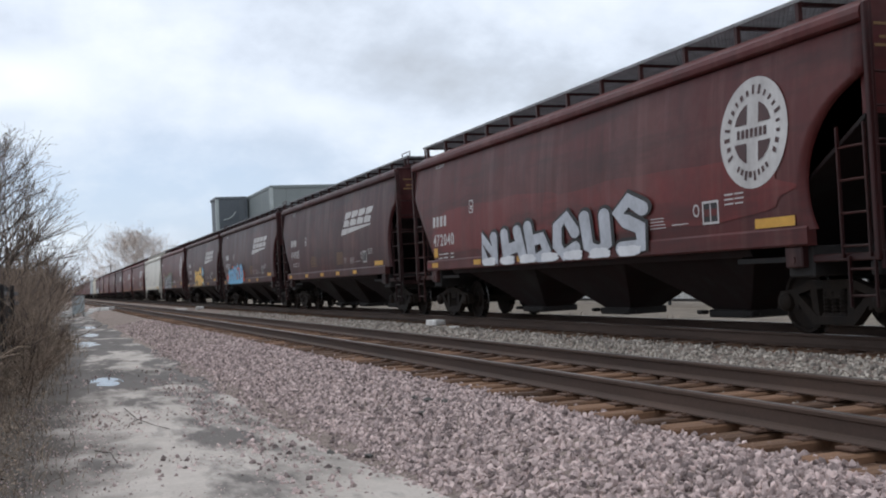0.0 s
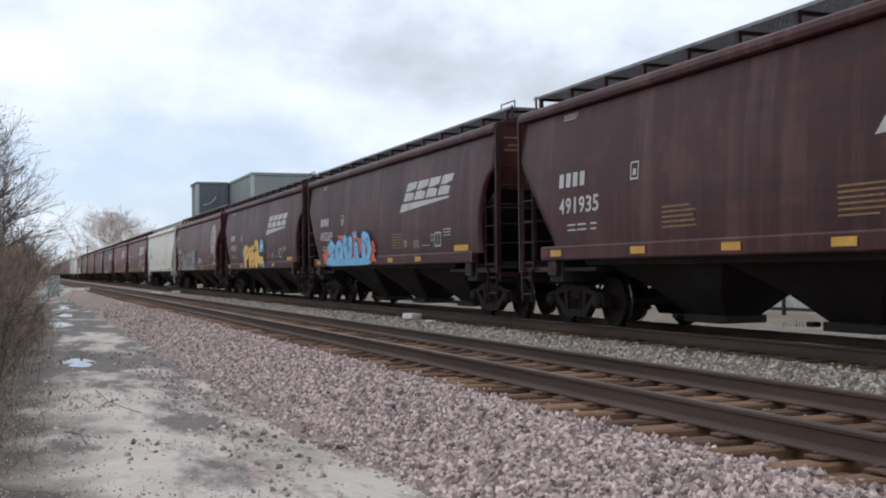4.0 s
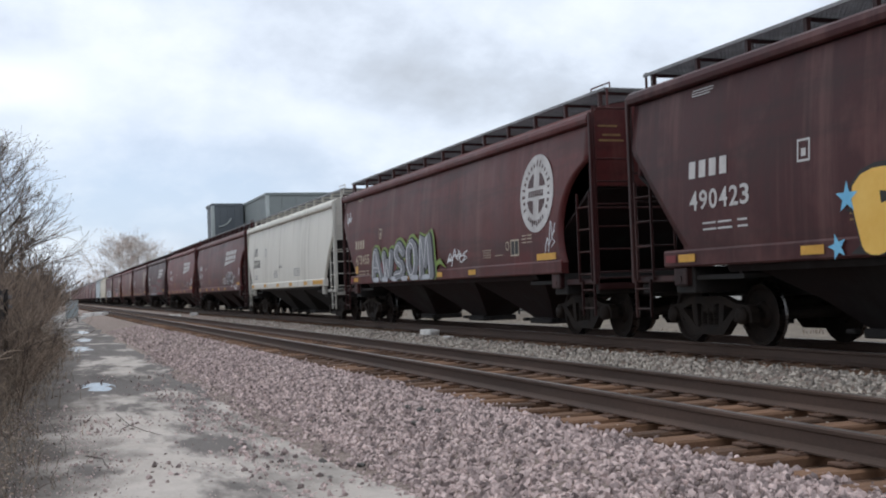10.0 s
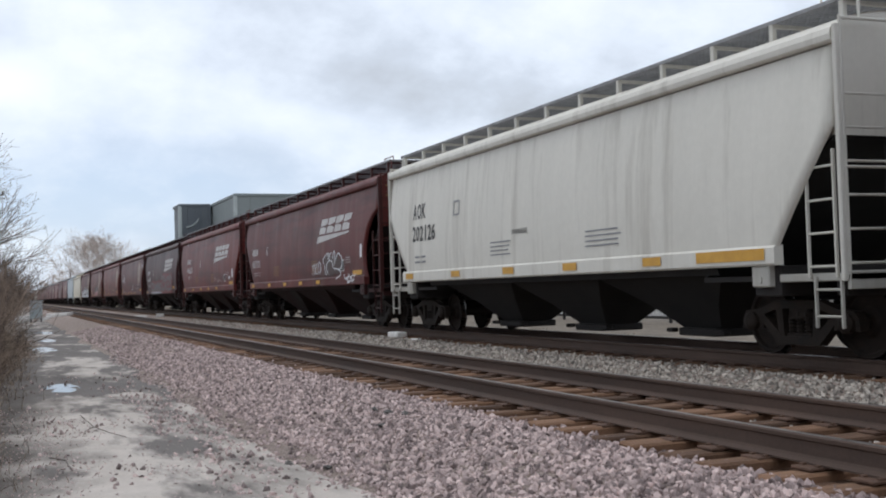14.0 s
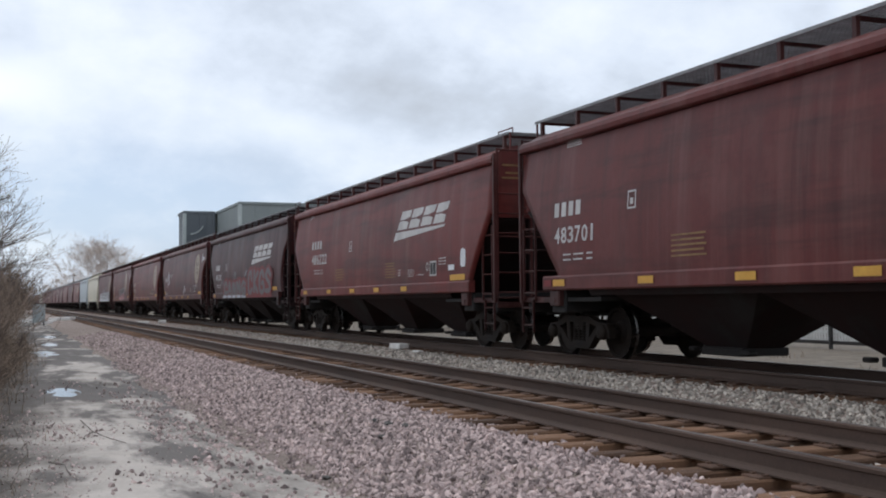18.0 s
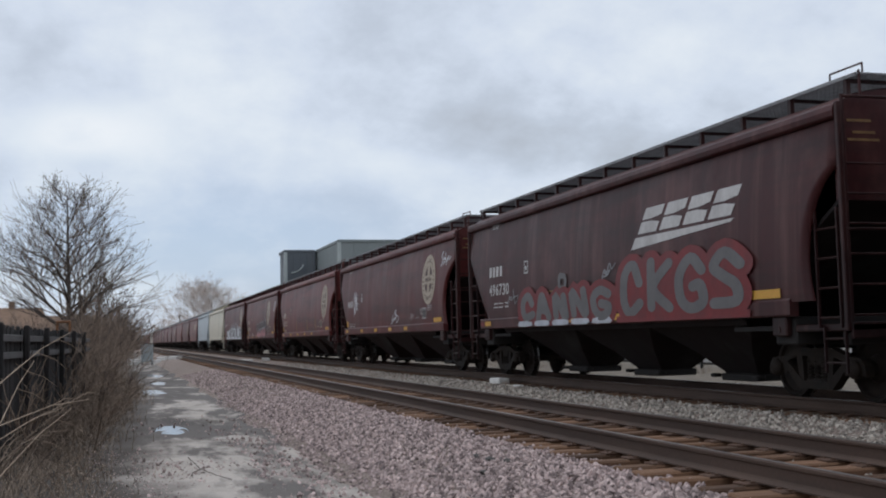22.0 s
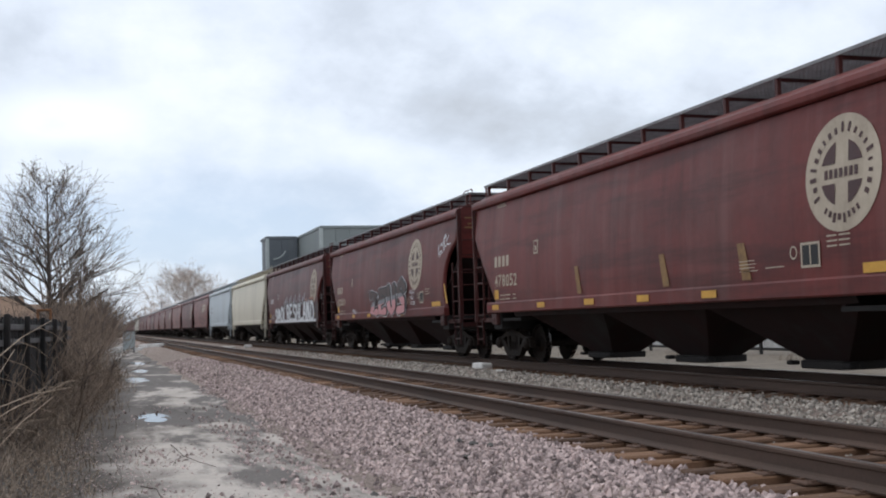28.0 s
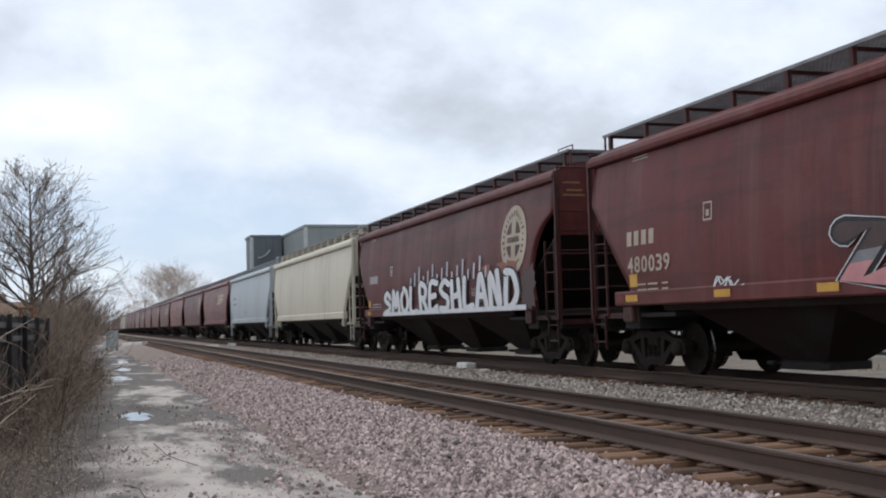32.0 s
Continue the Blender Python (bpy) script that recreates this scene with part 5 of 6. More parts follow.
CREAM = (0.74, 0.715, 0.65)
car, L = hopper_car("hopper_car", "off-white covered grain hopper car with rust-streaked sides", 16.1, "straight", CREAM)[0], 16.1
TRAIN.append((car, [o for o in car.children_recursive if o.name.startswith("wheelset")], (114.8 + 98.7) / 2))
rng = random.Random(7)
lettering(car, L, "reporting_mark", "AOK", 1.72, 2.60, 2.68, 3.02, BLACKPAINT, 0.018, gap=0.2)
lettering(car, L, "car_number", "202126", 1.72, 3.24, 2.16, 2.50, BLACKPAINT, 0.018, gap=0.2)
lines(car, L, "load_data", bars(1.9, 2.7, 1.6, 1.84, 2, rng, 0.35, 2), GREYSPRAY)
mark(car, L, "plate_box", [rect(4.3, 4.34, 2.60, 2.92), rect(4.6, 4.64, 2.60, 2.92), rect(4.34, 4.6, 2.60, 2.63), rect(4.34, 4.6, 2.89, 2.92)], GREYSPRAY)
lines(car, L, "data_line", bars(6.3, 7.4, 1.62, 1.95, 4, rng, 0.3) + bars(10.2, 11.6, 1.62, 1.95, 4, rng, 0.3), GREYSPRAY)
lettering(car, L, "warning_panel", "WARNING", 7.3, 8.0, 2.02, 2.12, BLACKPAINT, 0.01, gap=0.15)
for u in (1.3, 4.2, 6.9, 9.4, 12.0):
    mark(car, L, "reflector", [rect(u, u + 0.5, 1.27, 1.40)], YELLOW, "yellow reflector strip", proud=0.045)
mark(car, L, "reflector", [rect(13.4, 14.9, 1.27, 1.42)], YELLOW, "yellow reflector strip", proud=0.045)

car, L = red_car((133.05, 115.9), ROSE, "swoosh", "483701", label="faded oxide-red grain hopper car with outlined graffiti tags", seed=8, num_u=1.45)
mark(car, L, "graffiti_fill", [blob(12.05, 13.95, 1.50, 2.12, 4, 0.2)], BROWNSPRAY, proud=0.034)
hook = [[(0.0, 0.78), (0.17, 0.16)], [(0.0, 0.78), (0.28, 0.98), (0.28, 0.74)], [(0.27, 0.2), (0.19, 0.5), (0.32, 0.68), (0.47, 0.66), (0.53, 0.44)],
        [(0.36, 0.7), (0.36, 0.9), (0.44, 0.98)], [(0.52, 0.76), (0.55, 0.98), (0.62, 1.0), (0.60, 0.76)],
        [(0.57, 0.5), (0.78, 0.92), (0.97, 0.74), (0.98, 0.5), (0.88, 0.34), (0.56, 0.4)], [(0.8, 0.34), (0.92, 0.16), (0.68, 0.0)]]
layer(car, L, "graffiti_outline", [eased([(12.0 + 2.1 * x, 1.40 + 0.80 * y) for x, y in line]) for line in hook], 0.034, WHITESPRAY, 0.038, "white outlined tag")
layer(car, L, "graffiti_tag", pen_lines("TKO", 10.55, 11.75, 1.55, 1.95, 0.04, tops=(0.85, 0.95, 1.05), seed=2, loose=0.02), 0.03, WHITESPRAY, 0.022)
tag(car, L, 14.3, 15.4, 1.26, 1.50, 13, 0.05, 5, proud=0.05)
mark(car, L, "sticker", [rect(L - 1.42, L - 1.24, 1.95, 2.30)], WHITESPRAY, "white paper sticker")

car, L = red_car((151.0, 134.5), (0.178, 0.0355, 0.0300), "swoosh", "486222", style="straight", seed=9, num_u=2.35, num_v=2.35, size=0.30, width=1.85, plate=4.2)
mark(car, L, "sticker", [blob(L - 1.5, L - 1.2, 1.75, 2.15, 3, 0.03)], WHITESPRAY, "white paper sticker")
mark(car, L, "sticker", [rect(L - 2.2, L - 1.85, 1.70, 1.82)], WHITESPRAY)

car, L = red_car((168.2, 152.3), MAROON, "swoosh", "496730", label="dark maroon grain hopper car with red and grey graffiti", seed=10)
for u0, u1, top, word, k in ((3.95, 9.2, 1.98, "CANNG", 3), (9.3, 13.9, 2.34, "CKGS", 4)):
    piece = pen_lines(word, u0 + 0.1, u1 - 0.1, 1.30, top, 0.20, seed=k, loose=0.03)
    layer(car, L, "graffiti_back", piece, 0.44, REDSPRAY, 0.044, "red spray round the letters")
    layer(car, L, "graffiti_fill", piece, 0.18, DULLGREY, 0.049, "grey spray-painted letters")
    mark(car, L, "graffiti_back", [blob(u0, u1, 1.26, top - 0.15, 60 + k, 0.08, 50)], REDSPRAY, proud=0.041)
for k in range(5):
    mark(car, L, "graffiti_base", [blob(3.9 + 1.06 * k, 4.85 + 1.06 * k, 1.215, 1.34, 210 + k, 0.08, 20)], SILVER, proud=0.0525)
mark(car, L, "graffiti_base", [rect(9.3, 13.9, 1.215, 1.33)], REDSPRAY, proud=0.0535)
hoop(car, L, "graffiti_ring", blob(6.35, 6.85, 1.95, 2.32, 7, 0.1, 24), blob(6.5, 6.72, 2.05, 2.2, 7, 0.1, 24), DULLGREY, proud=0.03)
tag(car, L, 8.55, 9.1, 2.05, 2.35, 23, 0.05, 3, GREYSPRAY)
tag(car, L, 3.2, 3.8, 1.75, 2.1, 24, 0.04, 3, GREYSPRAY)

car, L = red_car((186.4, 169.6), (0.1208, 0.0269, 0.0249), "round", "", mat=WHITEPAINT, logo_mat=CREAMPAINT, label="oxide-red grain hopper car with a yellowed round logo and white tags", logo_u=2.7, seed=11, num_v=1.95)
tag(car, L, 2.9, 3.8, 2.05, 2.85, 15, 0.06, 4, label="white sprayed tag")
tag(car, L, 9.3, 10.3, 1.5, 1.95, 16, 0.05, 4)
tag(car, L, 15.3, 16.3, 3.1, 3.5, 18, 0.04, 5)

car, L = red_car((205.0, 187.9), (0.1837, 0.0412, 0.0353), "round", "478052", mat=CREAMPAINT, logo_mat=CREAMPAINT, label="brighter oxide-red grain hopper car with yellow paint streaks", logo_u=2.46, seed=12, num_u=1.6, num_v=1.95)
for u, w in ((6.4, 0.2), (9.9, 0.22), (12.3, 0.24)):
    mark(car, L, "paint_streak", [[(u, 1.5), (u + w, 1.5), (u + w * 0.8 - 0.12, 2.05), (u - 0.12, 2.05)]], FADED, "yellow diagonal streak")

car, L = red_car((223.4, 206.5), (0.1575, 0.0353, 0.0310), "round", "480039", mat=CREAMPAINT, logo_mat=CREAMPAINT, label="oxide-red grain hopper car with pink and brown graffiti", logo_u=4.0, seed=13, num_u=1.5, num_v=1.90, shift=0.12)
piece = pen_lines("ZEUS", 7.15, 12.0, 1.28, 2.28, 0.26, tops=(0.92, 0.95, 1.0, 1.14), lean=-0.06, seed=5, loose=0.015, soft=False)
layer(car, L, "graffiti_edge", piece, 0.41, WHITESPRAY, 0.044, shift=(0.03, 0.01))
layer(car, L, "graffiti_outline", piece, 0.375, BLACKPAINT, 0.0475, shift=(0.03, 0.01))
layer(car, L, "graffiti_fill", piece, 0.26, BROWNSPRAY, 0.051, "brown and pink spray-painted letters")
layer(car, L, "graffiti_mid_fill", piece, 0.26, GREYSPRAY, 0.0545, below=1.80)
layer(car, L, "graffiti_low_fill", piece, 0.26, PINKSPRAY, 0.058, "pink lower half of the letters", below=1.66)
for k, word in enumerate(("WORST", "ONE", "EVER")):
    lettering(car, L, "graffiti_tag", word, 12.25 + 0.08 * k, 12.25 + 0.08 * k + 0.13 * len(word), 1.90 - 0.17 * k, 2.01 - 0.17 * k, WHITESPRAY, 0.0, ragged=0.5, seed=k)
tag(car, L, 15.3, 16.3, 2.85, 3.4, 19, 0.045, 5)
tag(car, L, 4.2, 5.0, 1.32, 1.62, 20, 0.04, 4)
mark(car, L, "paint_stripe", [[(16.05, 1.55), (16.2, 1.52), (15.95, 2.05), (15.85, 2.08)]], YELLOW, "slanted yellow stripe")

car, L = red_car((241.9, 225.2), (0.1313, 0.0302, 0.0275), "round", "", mat=WHITEPAINT, logo_mat=CREAMPAINT, label="oxide-red grain hopper car with white block graffiti", seed=14, num_v=1.95)
piece = pen_lines("SMOLRESHLAND", 3.6, 15.0, 1.24, 2.12, 0.165, tops=(0.86, 0.9, 0.92, 0.96, 1.02, 1, 1.02, 1.0, 1.0, 1.02, 1.08, 1.02), lean=-0.05, seed=6, loose=0.02)
layer(car, L, "graffiti_outline", piece, 0.245, BLACKPAINT, 0.0475, shift=(0.03, 0.0))
layer(car, L, "graffiti_fill", piece, 0.16, WHITESPRAY, 0.051, "white spray-painted block letters")
layer(car, L, "graffiti_spikes", [[(6.6 + 0.42 * i, 2.05), (6.62 + 0.42 * i, 2.25 + 0.14 * ((i * 7) % 3))] for i in range(16)], 0.07, SILVER, 0.041)
for k, u in enumerate((12.6, 13.6, 14.2)):
    mark(car, L, "graffiti_bubble", [blob(u, u + 0.6, 2.05, 2.32, 230 + k, 0.12, 20)], RUSTSPRAY, "rust-orange sprayed bubble", proud=0.036)
mark(car, L, "graffiti_drip", [blob(15.1, 15.9, 1.25, 2.1, 240, 0.25, 30)], BROWNSPRAY, proud=0.036)
mark(car, L, "graffiti_base", [rect(3.5, 15.4, 1.22, 1.33)], WHITESPRAY, proud=0.052)


def plain_car(ends, colour, label, detail, style="curve"):
    L = ends[0] - ends[1]
    car, sets = hopper_car("hopper_car", label, L, style, colour, detail)
    if colour is CREAM or colour is PALE:
        lines(car, L, "data_line", bars(2.0, 3.4, 2.2, 2.9, 2, random.Random(1), 0.4) + bars(7, 8.4, 1.6, 1.95, 4, random.Random(2), 0.3), GREYSPRAY)
    TRAIN.append((car, sets, (ends[0] + ends[1]) / 2))
    return car


PALE = (0.50, 0.56, 0.60)
plain_car((259.85, 243.1), (0.70, 0.65, 0.53), "cream covered grain hopper car", True, "straight")
plain_car((277.5, 261.4), PALE, "pale blue-grey covered grain hopper car", True, "straight")

# the rest of the train, far down the line
y = 279.0
for k in range(23):
    n = 16.8 if k % 3 else 15.8
    # oxide reds paled: the haze over the far cars is put into their paint
    hazed_tone = [(0.25, 0.105, 0.095), (0.17, 0.07, 0.066), (0.28, 0.125, 0.11), (0.20, 0.085, 0.078), (0.23, 0.10, 0.09)][k % 5]
    if k in (11, 12, 19):
        plain_car((y + n, y), (0.58, 0.54, 0.47), "off-white covered grain hopper car far down the train", False)
    else:
        red_car((y + n, y), hazed_tone, ("swoosh", "round", None)[k % 3], "", detail=False, label="oxide-red covered grain hopper car far down the train", mat=CREAMPAINT)
    y += n + 1.45

# ---- the big plant behind the train ----


def clad_block(name, label, x0, x1, y0, y1, height, mat, pitch):
    block = thing(name, label, "building", at=(0, 0, 0))
    part("wall", Shape().box(x0, x1, y0, y1, 0, height), mat, block)
    fronts = Shape().box(-pitch / 2 + 0.03, pitch / 2 - 0.03, -0.10, 0.0, 0.2, height - 0.5, c=0.02).mesh("cladding_panel", mat)
    sides = Shape().box(-0.10, 0.0, -pitch / 2 + 0.03, pitch / 2 - 0.03, 0.2, height - 0.5, c=0.02).mesh("cladding_panel", mat)
    x = x0 + pitch / 2
    while x < x1:
        part("cladding_panel", fronts, None, block, at=(x, y0, 0))
        x += pitch
    y = y0 + pitch / 2
    while y < y1:
        part("cladding_panel", sides, None, block, at=(x0, y, 0))
        y += pitch
    part("roof_edge", Shape().box(x0 - 0.25, x1 + 0.2, y0 - 0.25, y1 + 0.2, height - 0.5, height, c=0.05), mat, block)
    for cx in (x0, x1):
        part("corner_trim", Shape().box(cx - 0.28, cx + 0.28, y0 - 0.28, y0 + 0.28, 0, height - 0.45, c=0.04), TRIM if cx == x0 else mat, block)
    return block


clad_block("plant_building", "large windowless grey-green industrial building beyond the train", 34.9, 84.0, 180.0, 226.0, 18.0, CLADDING, 2.4)
tower = clad_block("plant_tower", "slate-grey windowless tower beside the industrial building", 29.0, 34.2, 201.0, 208.0, 18.0, DARKCLAD, 1.3)
pipe = Shape()
arc = [(30.0 + 2.4 * math.sin(a), 200.7, 13.8 + 2.4 * (1 - math.cos(a))) for a in [i * 0.13 for i in range(10)]]
for p, q in zip(arc, arc[1:]):
    pipe.tube(p, q, 0.12, n=6)
part("pipe", pipe, TRIM, tower, "pale curved pipe")
part("ladder_cage", Shape().box(28.7, 28.95, 200.8, 201.5, 0, 17.0, c=0.03), TRIM, tower)

# ---- yard beyond the train: corrugated fence on dark posts ----


def build_yard_fence():
    fence = thing("yard_fence", "white slatted metal fence on dark steel posts", "fence")
    s = Shape()
    n = 23
    for i in range(n):
        y = 2.7 * (i + 0.5) / n
        s.prism([(-0.012, y - 0.038), (0.0, y - 0.044), (0.0, y + 0.044), (-0.012, y + 0.038)], 2, 0.20, 2.2)
    s.box(0.02, 0.06, 0, 2.7, 0.45, 0.52).box(0.02, 0.06, 0, 2.7, 1.8, 1.87)
    sheet = s.mesh("slatted_panel", CORRUGATED)
    slat = Shape().prism([(-0.012, -0.038), (0.0, -0.044), (0.0, 0.044), (-0.012, 0.038)], 2, 0.20, 2.2).mesh("slat", CORRUGATED)
    bar = Shape().box(0.02, 0.06, 0, 2.7, -0.035, 0.035).mesh("slat_rail", CORRUGATED)
    post = Shape().box(-0.05, 0.05, -0.05, 0.05, -0.1, 2.6, c=0.01).mesh("fence_post", POST)
    low = Shape().box(-0.03, 0.03, 0, 2.7, -0.05, 0.05, c=0.01).mesh("fence_rail", POST)
    for k in range(44):
        y = 12 + 2.7 * k
        if 26 < y < 60:
            for i in range(n):
                part("slat", slat, None, fence, at=(22.1, y + 2.7 * (i + 0.5) / n, 0.05))
            for z in (0.535, 1.885):
                part("slat_rail", bar, None, fence, at=(22.1, y, z))
        else:
            tagged(part("slatted_panel", sheet, None, fence, at=(22.1, y, 0.05)), kind="stuff")
        part("fence_post", post, None, fence, at=(21.95, y, 0.05))
        part("fence_rail", low, None, fence, at=(21.98, y, 0.24))
    rng = random.Random(4)
    for k in range(44):
        y = 14 + 2.9 * k + rng.uniform(-0.5, 0.5)
        clump("dry_tuft", (rng.uniform(14.5, 21), y, 0.04), 30, 0.5, rng.uniform(0.2, 0.45), 500 + k)


# ---- bare branches, weeds and bushes ----


def strip(s, pts, r0, r1, n=3):
    """A tapering twig through points."""
    k = len(pts)
    rings = []
    for i, p in enumerate(pts):
        d = Vector(pts[min(i + 1, k - 1)]) - Vector(pts[max(i - 1, 0)])
        if d.length < 1e-6:
            d = Vector((0, 0, 1))
        a = d.normalized().orthogonal().normalized()
        b = d.normalized().cross(a)
        r = r0 + (r1 - r0) * i / max(k - 1, 1)
        base = len(s.v)
        for j in range(n):
            t = 2 * math.pi * j / n
            s.v.append(tuple(Vector(p) + (a * math.cos(t) + b * math.sin(t)) * r))
        rings.append(base)
    for i in range(k - 1):
        for j in range(n):
            s.f.append((rings[i] + j, rings[i] + (j + 1) % n, rings[i + 1] + (j + 1) % n, rings[i + 1] + j))
            s.k.append(0)


def fast_part(name, s, mat, parent=None, label=""):
    me = bpy.data.meshes.new(name)
    me.from_pydata(s.v, [], s.f)
    me.materials.append(mat)
    ob = new(name, me)
    if parent is not None:
        ob.parent = parent
    return tagged(ob, label)


def clump(name, at, stems, spread, tall, seed, mat=None, category="weeds", label="dry brown weeds", thick=0.006, droop=0.3):
    rng = random.Random(seed)
    s = Shape()
    for _ in range(stems):
        x, y = rng.gauss(0, spread * 0.5), rng.gauss(0, spread * 0.5)
        h = tall * rng.uniform(0.4, 1.1)
        lx, ly = rng.gauss(0, droop) * h, rng.gauss(0, droop) * h
        pts = [(x + lx * t * t, y + ly * t * t, h * (t - 0.18 * t * t)) for t in (0, 0.35, 0.7, 1.0)]
        strip(s, pts, thick, thick * 0.35)
    s.v = [(x + at[0], y + at[1], z + at[2]) for x, y, z in s.v]
    return tagged(fast_part(name, s, mat or DRY), label, category, "", "stuff")


def grow(wood, twigs, buds, p, d, length, radius, depth, rng, spread, up, kids, tip=0.004):
    """A limb that bends, tapers and forks."""
    n = 4
    pts = [Vector(p)]
    dirn = Vector(d).normalized()
    for i in range(n):
        dirn = (dirn + Vector((rng.gauss(0, 0.10), rng.gauss(0, 0.10), rng.gauss(0, 0.06) + up * 0.10))).normalized()
        pts.append(pts[-1] + dirn * length / n)
    end = max(radius * 0.55, tip)
    strip(wood if depth > 2 else twigs, pts, radius, end, 6 if depth > 3 else 4 if depth > 2 else 3)
    if depth == 0:
        if buds is not None and rng.random() < 0.25:
            q, r = pts[-1], 0.035
            k = len(buds.v)
            buds.v += [(q.x - r, q.y, q.z), (q.x + r, q.y, q.z), (q.x, q.y + r, q.z + r), (q.x, q.y - r, q.z + 1.6 * r)]
            buds.f += [(k, k + 1, k + 2), (k, k + 2, k + 3), (k + 1, k + 3, k + 2), (k, k + 3, k + 1)]
            buds.k += [0] * 4
        return
    for i in range(kids[depth] if isinstance(kids, dict) else kids):
        t = rng.uniform(0.25, 1.0)
        q = pts[0].lerp(pts[-1], t) if t < 0.2 else pts[min(int(t * n), n - 1)].lerp(pts[min(int(t * n) + 1, n)], t * n % 1)
        side = Vector((rng.gauss(0, 1), rng.gauss(0, 1), rng.gauss(0, 0.45) + 0.15)).normalized()
        nd = (dirn * rng.uniform(0.55, 1.0) + side * spread + Vector((0, 0, up * 0.5))).normalized()
        grow(wood, twigs, buds, q, nd, length * rng.uniform(0.50, 0.78), max(radius * rng.uniform(0.35, 0.55), tip), depth - 1, rng, spread, up, kids, tip)


def bare_tree(name, label, at, height, seed, wood_mat, twig_mat, depth=4, kids=6, spread=0.75, limbs=20, buds=True, reach=0.42, tip=0.006, trunk_r=0.17, up=0.22):
    rng = random.Random(seed)
    tree = thing(name, label, "tree")
    wood, twigs, bud = Shape(), Shape(), Shape() if buds else None
    lean = (rng.uniform(-0.02, 0.02), rng.uniform(-0.02, 0.02))
    pts = [(at[0] + lean[0] * height * t + 0.05 * noise.noise((t * 3, seed, 0)), at[1] + lean[1] * height * t, at[2] + height * 0.97 * t) for t in [i / 9 for i in range(10)]]
    strip(wood, pts, trunk_r, 0.02, 8)
    for i in range(limbs):
        t = 0.20 + 0.76 * (i / limbs) ** 1.25
        q = Vector(pts[int(t * 9)]).lerp(Vector(pts[min(int(t * 9) + 1, 9)]), t * 9 % 1)
        a = i * 2.4 + rng.uniform(-0.4, 0.4)
        rise = 0.50 + 0.55 * t
        long = height * reach * (1.05 - 0.82 * t) * rng.uniform(0.8, 1.15)
        grow(wood, twigs, bud, q, (math.cos(a), math.sin(a), rise), long, 0.075 * (1.2 - t), depth - 1, rng, spread, up, kids, tip)
    fast_part("trunk", wood, wood_mat, tree, "grey-brown trunk and limbs")
    fast_part("crown", twigs, twig_mat, tree, "crown of fine bare twigs")
    if buds:
        tagged(fast_part("budding_growth", bud, BUD, tree), "sparse greenish spring buds", kind="stuff")
    return tree


def bush(name, at, height, stems, seed, mat, width=0.6, depth=2, kids=5, tip=0.004):
    rng = random.Random(seed)
    s, t = Shape(), Shape()
    for _ in range(stems):
        a = rng.uniform(0, 6.28)
        d = (math.cos(a) * width, math.sin(a) * width, 1.0)
        p = (at[0] + rng.gauss(0, 0.25), at[1] + rng.gauss(0, 0.35), at[2])
        grow(t, t, None, p, d, height * rng.uniform(0.45, 0.8), 0.012, depth, rng, 0.7, 0.35, kids, tip)
    return tagged(fast_part(name, t, mat), "leafless brown shrub tangled against the fence", "shrub", "shrubs along the fence")


build_yard_fence()
bare_tree("bare_tree", "tall bare tree with upswept limbs behind the fence", (-2.55, 61.0, 0.0), 9.7, 21, BARK, TWIG, depth=4, kids={3: 5, 2: 4, 1: 3}, limbs=44, spread=0.60, tip=0.0065, reach=0.44, up=0.13)
bare_tree("bare_tree", "slender bare tree at the edge of the thicket", (-1.2, 66.0, 0.0), 5.6, 22, BARK, TWIG, depth=3, kids=5, limbs=16, tip=0.008, trunk_r=0.09, buds=False)
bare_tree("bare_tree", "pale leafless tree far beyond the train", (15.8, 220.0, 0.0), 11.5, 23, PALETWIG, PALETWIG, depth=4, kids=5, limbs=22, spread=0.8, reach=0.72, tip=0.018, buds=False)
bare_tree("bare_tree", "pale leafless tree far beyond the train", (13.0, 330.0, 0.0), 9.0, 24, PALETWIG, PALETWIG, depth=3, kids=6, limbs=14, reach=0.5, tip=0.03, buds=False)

# dark board fence along the path
fence = thing("board_fence", "dark stained board fence with two bleached rails", "fence", at=(-1.42, 13.8, 0), rz=-2.73)
board = [Shape().box(-0.012, 0.012, -0.074, 0.074, 0.02, h, c=0.004).mesh("fence_board", FENCEWOOD) for h in (1.72, 1.75, 1.77)]
rng = random.Random(12)
y = 0.0
while y < 13:
    b = part("fence_board", board[rng.randrange(3)], None, fence, at=(-0.05 + rng.uniform(-0.008, 0.008), y, 0.06))
    b.rotation_euler = (rng.uniform(-0.012, 0.012), 0, 0)
    y += 0.15
post = Shape().box(-0.04, 0.04, -0.04, 0.04, 0, 1.78, c=0.015).mesh("fence_post", FENCEWOOD)
rail = Shape().box(-0.025, 0.025, 0, 2.36, -0.045, 0.045, c=0.008).mesh("fence_rail", RAILWOOD)
y = 0.0
while y < 13:
    part("fence_post", post, None, fence, at=(0.07, y, 0.06))
    for z in (1.44, 1.66):
        part("fence_rail", rail, None, fence, at=(0.0, y + 0.02, z))
    y += 2.4

